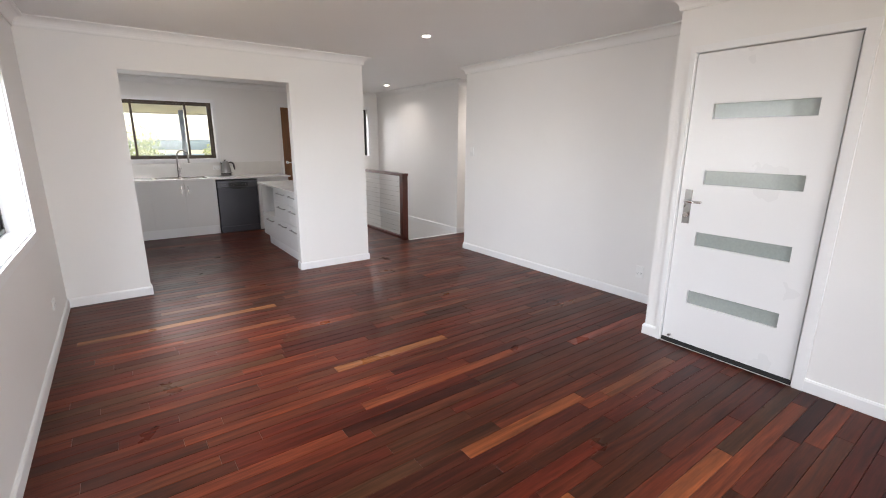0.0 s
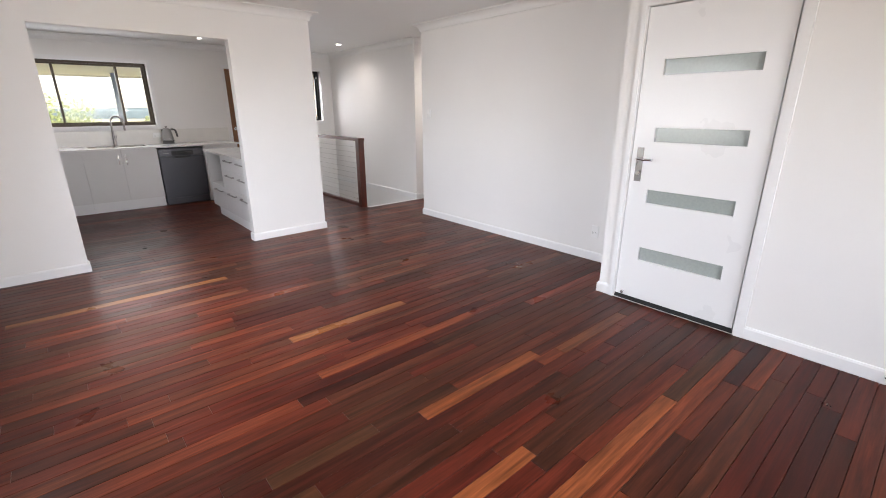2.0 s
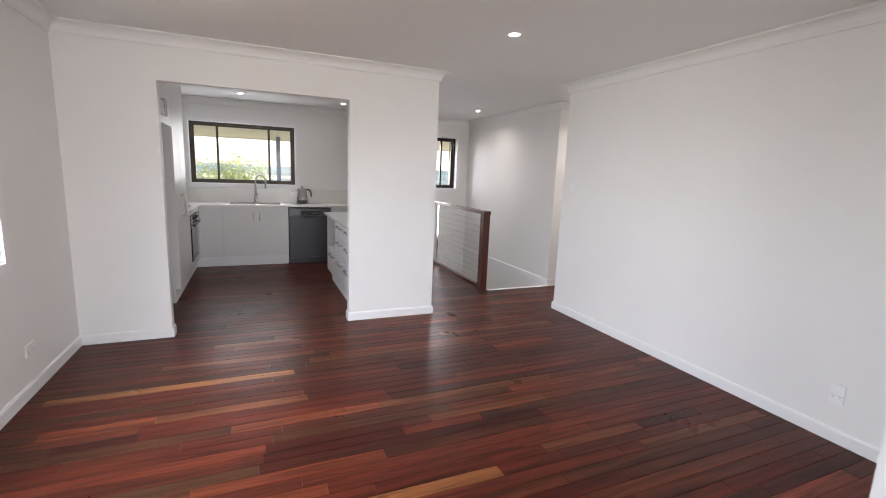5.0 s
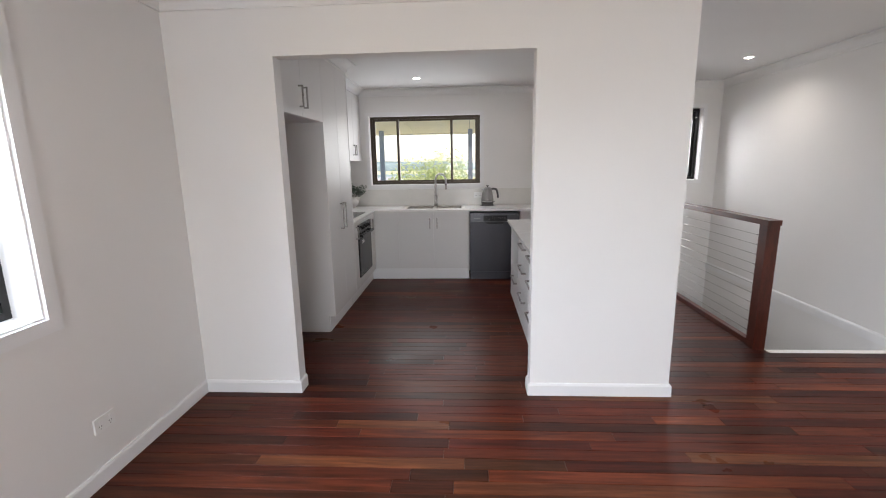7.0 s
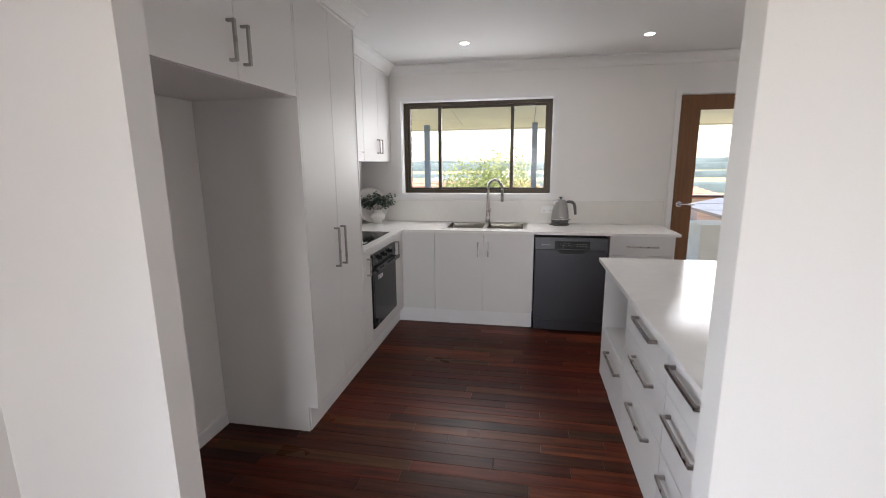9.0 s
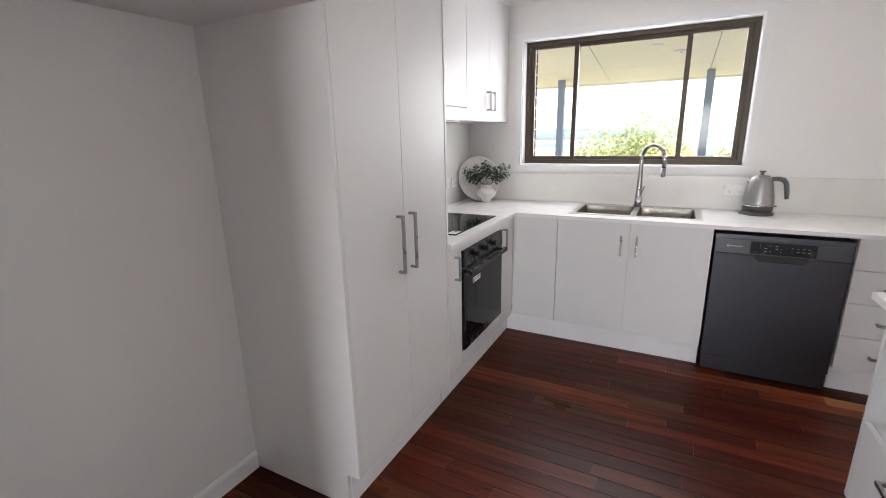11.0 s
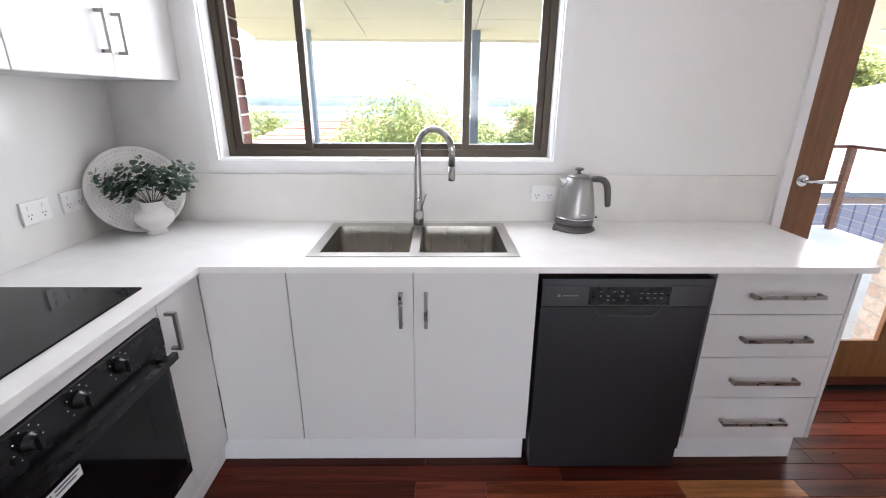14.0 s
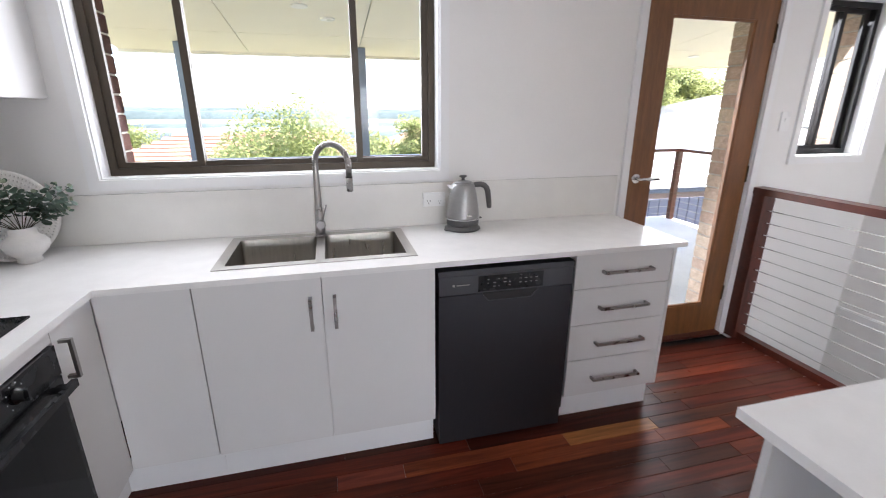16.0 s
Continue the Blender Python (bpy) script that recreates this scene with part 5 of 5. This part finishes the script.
# ---- neighbouring houses ----
def house(x0, y0, x1, y1, eave, ridge, roof_mat, label, windows=()):
    t = thing("house", ((x0 + x1) / 2, (y0 + y1) / 2, -4.0), label, "house", "neighbouring houses")
    part("wall", boxes((x0, y0, -4.0, x1, y1, eave)), M_RENDER, t)
    o = 0.5
    bm = bmesh.new()
    e = [bm.verts.new(p) for p in ((x0 - o, y0 - o, eave), (x1 + o, y0 - o, eave), (x1 + o, y1 + o, eave), (x0 - o, y1 + o, eave))]
    e2 = [bm.verts.new((v.co.x, v.co.y, eave + 0.12)) for v in e]
    half = (y1 - y0) / 2 + o
    r0, r1 = bm.verts.new((x0 - o + half, (y0 + y1) / 2, ridge)), bm.verts.new((x1 + o - half, (y0 + y1) / 2, ridge))
    bm.faces.new(e[::-1])
    for k in range(4):
        bm.faces.new((e[k], e[(k + 1) % 4], e2[(k + 1) % 4], e2[k]))
    bm.faces.new((e2[0], e2[1], r1, r0)), bm.faces.new((e2[2], e2[3], r0, r1)), bm.faces.new((e2[1], e2[2], r1)), bm.faces.new((e2[3], e2[0], r0))
    roof = part("roof", bm, roof_mat, t)
    if roof_mat is M_TILE:
        bm = bmesh.new()
        rows_ = 14
        for k in range(rows_):
            f0 = k / rows_
            yy = y0 - o + half * f0
            zz = eave + 0.12 + (ridge - eave - 0.12) * f0
            xa, xb = x0 - o + half * f0, x1 + o - half * f0
            n = max(2, int((xb - xa) / 0.3))
            for j in range(n):
                xx = xa + (xb - xa) * j / n
                xe = xx + (xb - xa) / n - 0.01
                y2, z2 = yy + half / rows_, zz + (ridge - eave - 0.12) / rows_
                q = [bm.verts.new(p) for p in ((xx + 0.01, yy - 0.03, zz + 0.045), (xe, yy - 0.03, zz + 0.045), (xe, y2, z2 + 0.025), (xx + 0.01, y2, z2 + 0.025), (xx + 0.01, yy - 0.03, zz + 0.005), (xe, yy - 0.03, zz + 0.005))]
                bm.faces.new(q[:4])
                bm.faces.new((q[0], q[4], q[5], q[1]))
        tagged(part("roof_tiles", bm, roof_mat, roof, "courses of terracotta tiles"), kind="stuff")
    for wx0, wx1, wz0, wz1 in windows:
        w = part("window", boxes((wx0, y0 - 0.03, wz0, wx1, y0 - 0.001, wz1)), M_BLACKGLASS, t, "dark house window")
        part("frame", boxes((wx0 - 0.06, y0 - 0.05, wz0 - 0.06, wx1 + 0.06, y0 - 0.001, wz0), (wx0 - 0.06, y0 - 0.05, wz1, wx1 + 0.06, y0 - 0.001, wz1 + 0.06)), M_PLASTIC, w)
    return t


house(-9.0, 26.0, 6.0, 34.0, -1.7, 0.45, M_TILE, "low brick house with a terracotta tiled hip roof", [(-4, -2, -3.2, -2.0)])
house(-26.0, 44.0, -12.0, 52.0, -2.2, -0.4, M_METALROOF, "distant house with a pale metal roof")
house(-14.0, 60.0, -4.0, 68.0, -2.2, -0.3, M_METALROOF, "distant house with a pale metal roof")
house(9.5, 17.0, 22.0, 26.0, -0.6, 1.4, M_METALROOF, "pale-roofed brick house past the deck", [(11.5, 13.0, -2.3, -1.1), (15, 16.5, -2.3, -1.1)])
house(24.0, 30.0, 40.0, 42.0, 0.4, 2.6, M_METALROOF, "pale-roofed brick house further off")
house(8.0, 50.0, 20.0, 60.0, -2.0, 0.2, M_TILE, "distant house with a terracotta roof")
fence = thing("fence", (11, 14.5, -4.0), "dark paling fence past the deck", "fence")
for k in range(40):
    part("paling", boxes((6.5 + 0.25 * k, 14.5, -3.99, 6.72 + 0.25 * k, 14.53, -0.3)), M_FENCE, fence)
tank = thing("barbecue_cover", (4.55, 11.4, -0.06), "pale covered box standing on the deck", "box")
part("cover", boxes((4.25, 11.1, -0.059, 4.85, 11.7, 0.62)), M_CONC, tank, "", 0.04)
# distant bush and hills: rolling belts one behind the other
r = random.Random(21)
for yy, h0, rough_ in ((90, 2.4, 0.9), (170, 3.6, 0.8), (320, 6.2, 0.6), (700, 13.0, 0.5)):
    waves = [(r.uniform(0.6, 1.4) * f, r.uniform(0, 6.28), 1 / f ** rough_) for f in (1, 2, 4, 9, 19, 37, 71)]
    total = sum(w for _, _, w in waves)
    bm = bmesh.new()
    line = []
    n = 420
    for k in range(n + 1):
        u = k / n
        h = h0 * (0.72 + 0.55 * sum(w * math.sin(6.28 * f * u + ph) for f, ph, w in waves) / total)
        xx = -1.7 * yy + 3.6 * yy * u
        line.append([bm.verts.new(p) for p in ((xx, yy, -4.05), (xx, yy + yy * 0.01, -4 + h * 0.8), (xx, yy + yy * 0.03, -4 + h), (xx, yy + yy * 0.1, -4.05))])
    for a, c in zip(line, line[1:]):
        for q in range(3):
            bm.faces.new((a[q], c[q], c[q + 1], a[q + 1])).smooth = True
    tagged(part("distant_bush", bm, M_HILL), "belt of distant trees with haze painted into its blue-green colour", "trees", "", "stuff")

# ---- floorboards, last ----
rng = random.Random(11)
BOARD = 0.0815
LENGTHS = [0.38, 0.5, 0.62, 0.75, 0.9, 1.05, 1.2, 1.4, 1.65, 1.9]
shared = {}


def board_mesh(length):
    key = round(length, 4)
    if key not in shared:
        w, e = BOARD - 0.0020, 0.0011
        l2, w2 = length / 2 - 0.0005, w / 2
        v = [(-l2, -w2, -0.019), (l2, -w2, -0.019), (l2, w2, -0.019), (-l2, w2, -0.019), (-l2, -w2, -e), (l2, -w2, -e), (l2, w2, -e), (-l2, w2, -e),
             (-l2 + e, -w2 + e, 0), (l2 - e, -w2 + e, 0), (l2 - e, w2 - e, 0), (-l2 + e, w2 - e, 0)]
        f = [(0, 1, 5, 4), (1, 2, 6, 5), (2, 3, 7, 6), (3, 0, 4, 7), (4, 5, 9, 8), (5, 6, 10, 9), (6, 7, 11, 10), (7, 4, 8, 11), (8, 9, 10, 11)]
        me = bpy.data.meshes.new("floorboard")
        me.from_pydata(v, [], f)
        me.materials.append(M_FLOOR)
        shared[key] = (me, v, f)
    return shared[key]


# boards that stand out: (row's y, from x, to x, timber)
STANDOUT = ((3.015, 1.66, 2.56, M_BLOND), (1.865, 1.85, 2.73, M_ORANGE), (1.155, 1.9, 2.9, M_ORANGE), (1.425, 1.3, 2.06, M_ORANGE), (3.6, 2.4, 3.24, M_TAN), (2.925, 3.44, 4.48, M_TAN),
            (2.405, 3.27, 4.29, M_PINK), (3.1, 2.88, 3.58, M_TAN), (1.77, 2.87, 3.64, M_TAN), (4.845, 0.8, 1.86, M_TAN), (4.675, 1.81, 3.33, M_TAN), (5.17, 1.12, 1.77, M_TAN),
            (5.45, 2.4, 3.78, M_TAN), (4.51, 0.24, 1.68, M_BLOND), (4.88, 2.99, 4.22, M_TAN), (3.865, 2.15, 3.46, M_TAN), (4.11, 0.89, 1.73, M_TAN), (7.795, 1.28, 1.83, M_OLIVE),
            (8.2, 1.46, 1.74, M_PINK), (8.2, 2.51, 2.99, M_BLOND), (6.375, 0.18, 1.28, M_OLIVE), (6.72, 0.61, 1.22, M_TAN), (7.57, 1.1, 1.58, M_OLIVE))
special = {}
for sy, sx0, sx1, timber in STANDOUT:
    special.setdefault(round((sy + 1.5 - BOARD / 2) / BOARD), []).append((sx0, sx1, timber))
rest_v, rest_f = [], []
count, row = 0, 0
y = -1.5 + BOARD / 2
while y < BACK - BOARD / 2:
    x1 = 3.9 if y < 2.12 else 4.55 if y < 5.26 else 6.98 if y < 6.19 else 4.2
    spans, at = [], 0.135 if y < 5.5 else 0.125
    for sx0, sx1, timber in sorted(special.get(row, []), key=lambda q: q[0]):
        spans += [(at, sx0, None), (sx0, min(sx1, x1), timber)]
        at = sx1
    spans.append((at, x1, None))
    for s0, s1, timber in spans:
        x = s0 - (rng.uniform(0, 0.5) if s0 < 0.2 and not timber else 0)
        while x < s1 - 0.02:
            ln_ = s1 - s0 if timber else rng.choice(LENGTHS)
            if not timber and s1 - (x + ln_) < 0.15:
                ln_ = s1 - x
            a, c = max(x, s0), min(x + ln_, s1)
            if c - a > 0.03:
                me, v, f = board_mesh(c - a)
                if timber:
                    me = me.copy()
                    me.materials[0] = timber
                near = (2.3 < y < 5.45 and a < 4.6 and count < 190) or (6.6 < y < 8.3 and 0.4 < (a + c) / 2 < 3.6 and count < 275)
                if near or timber:
                    ob = new("floorboard", me)
                    ob.parent = floor
                    ob.location = Vector(((a + c) / 2, y, 0)) - ORIGIN[floor.name]
                    count += 1
                else:
                    o = len(rest_v)
                    rest_v += [(p[0] + (a + c) / 2, p[1] + y, p[2]) for p in v]
                    rest_f += [tuple(i + o for i in q) for q in f]
            x += ln_
    y += BOARD
    row += 1
me = bpy.data.meshes.new("floorboards_rest")
me.from_pydata(rest_v, [], rest_f)
me.materials.append(M_FLOOR)
ob = new("floorboards_rest", me)
ob.parent = floor
ob.location = -ORIGIN[floor.name]
tagged(ob, "polished red-brown hardwood floorboards", "", "", "stuff")
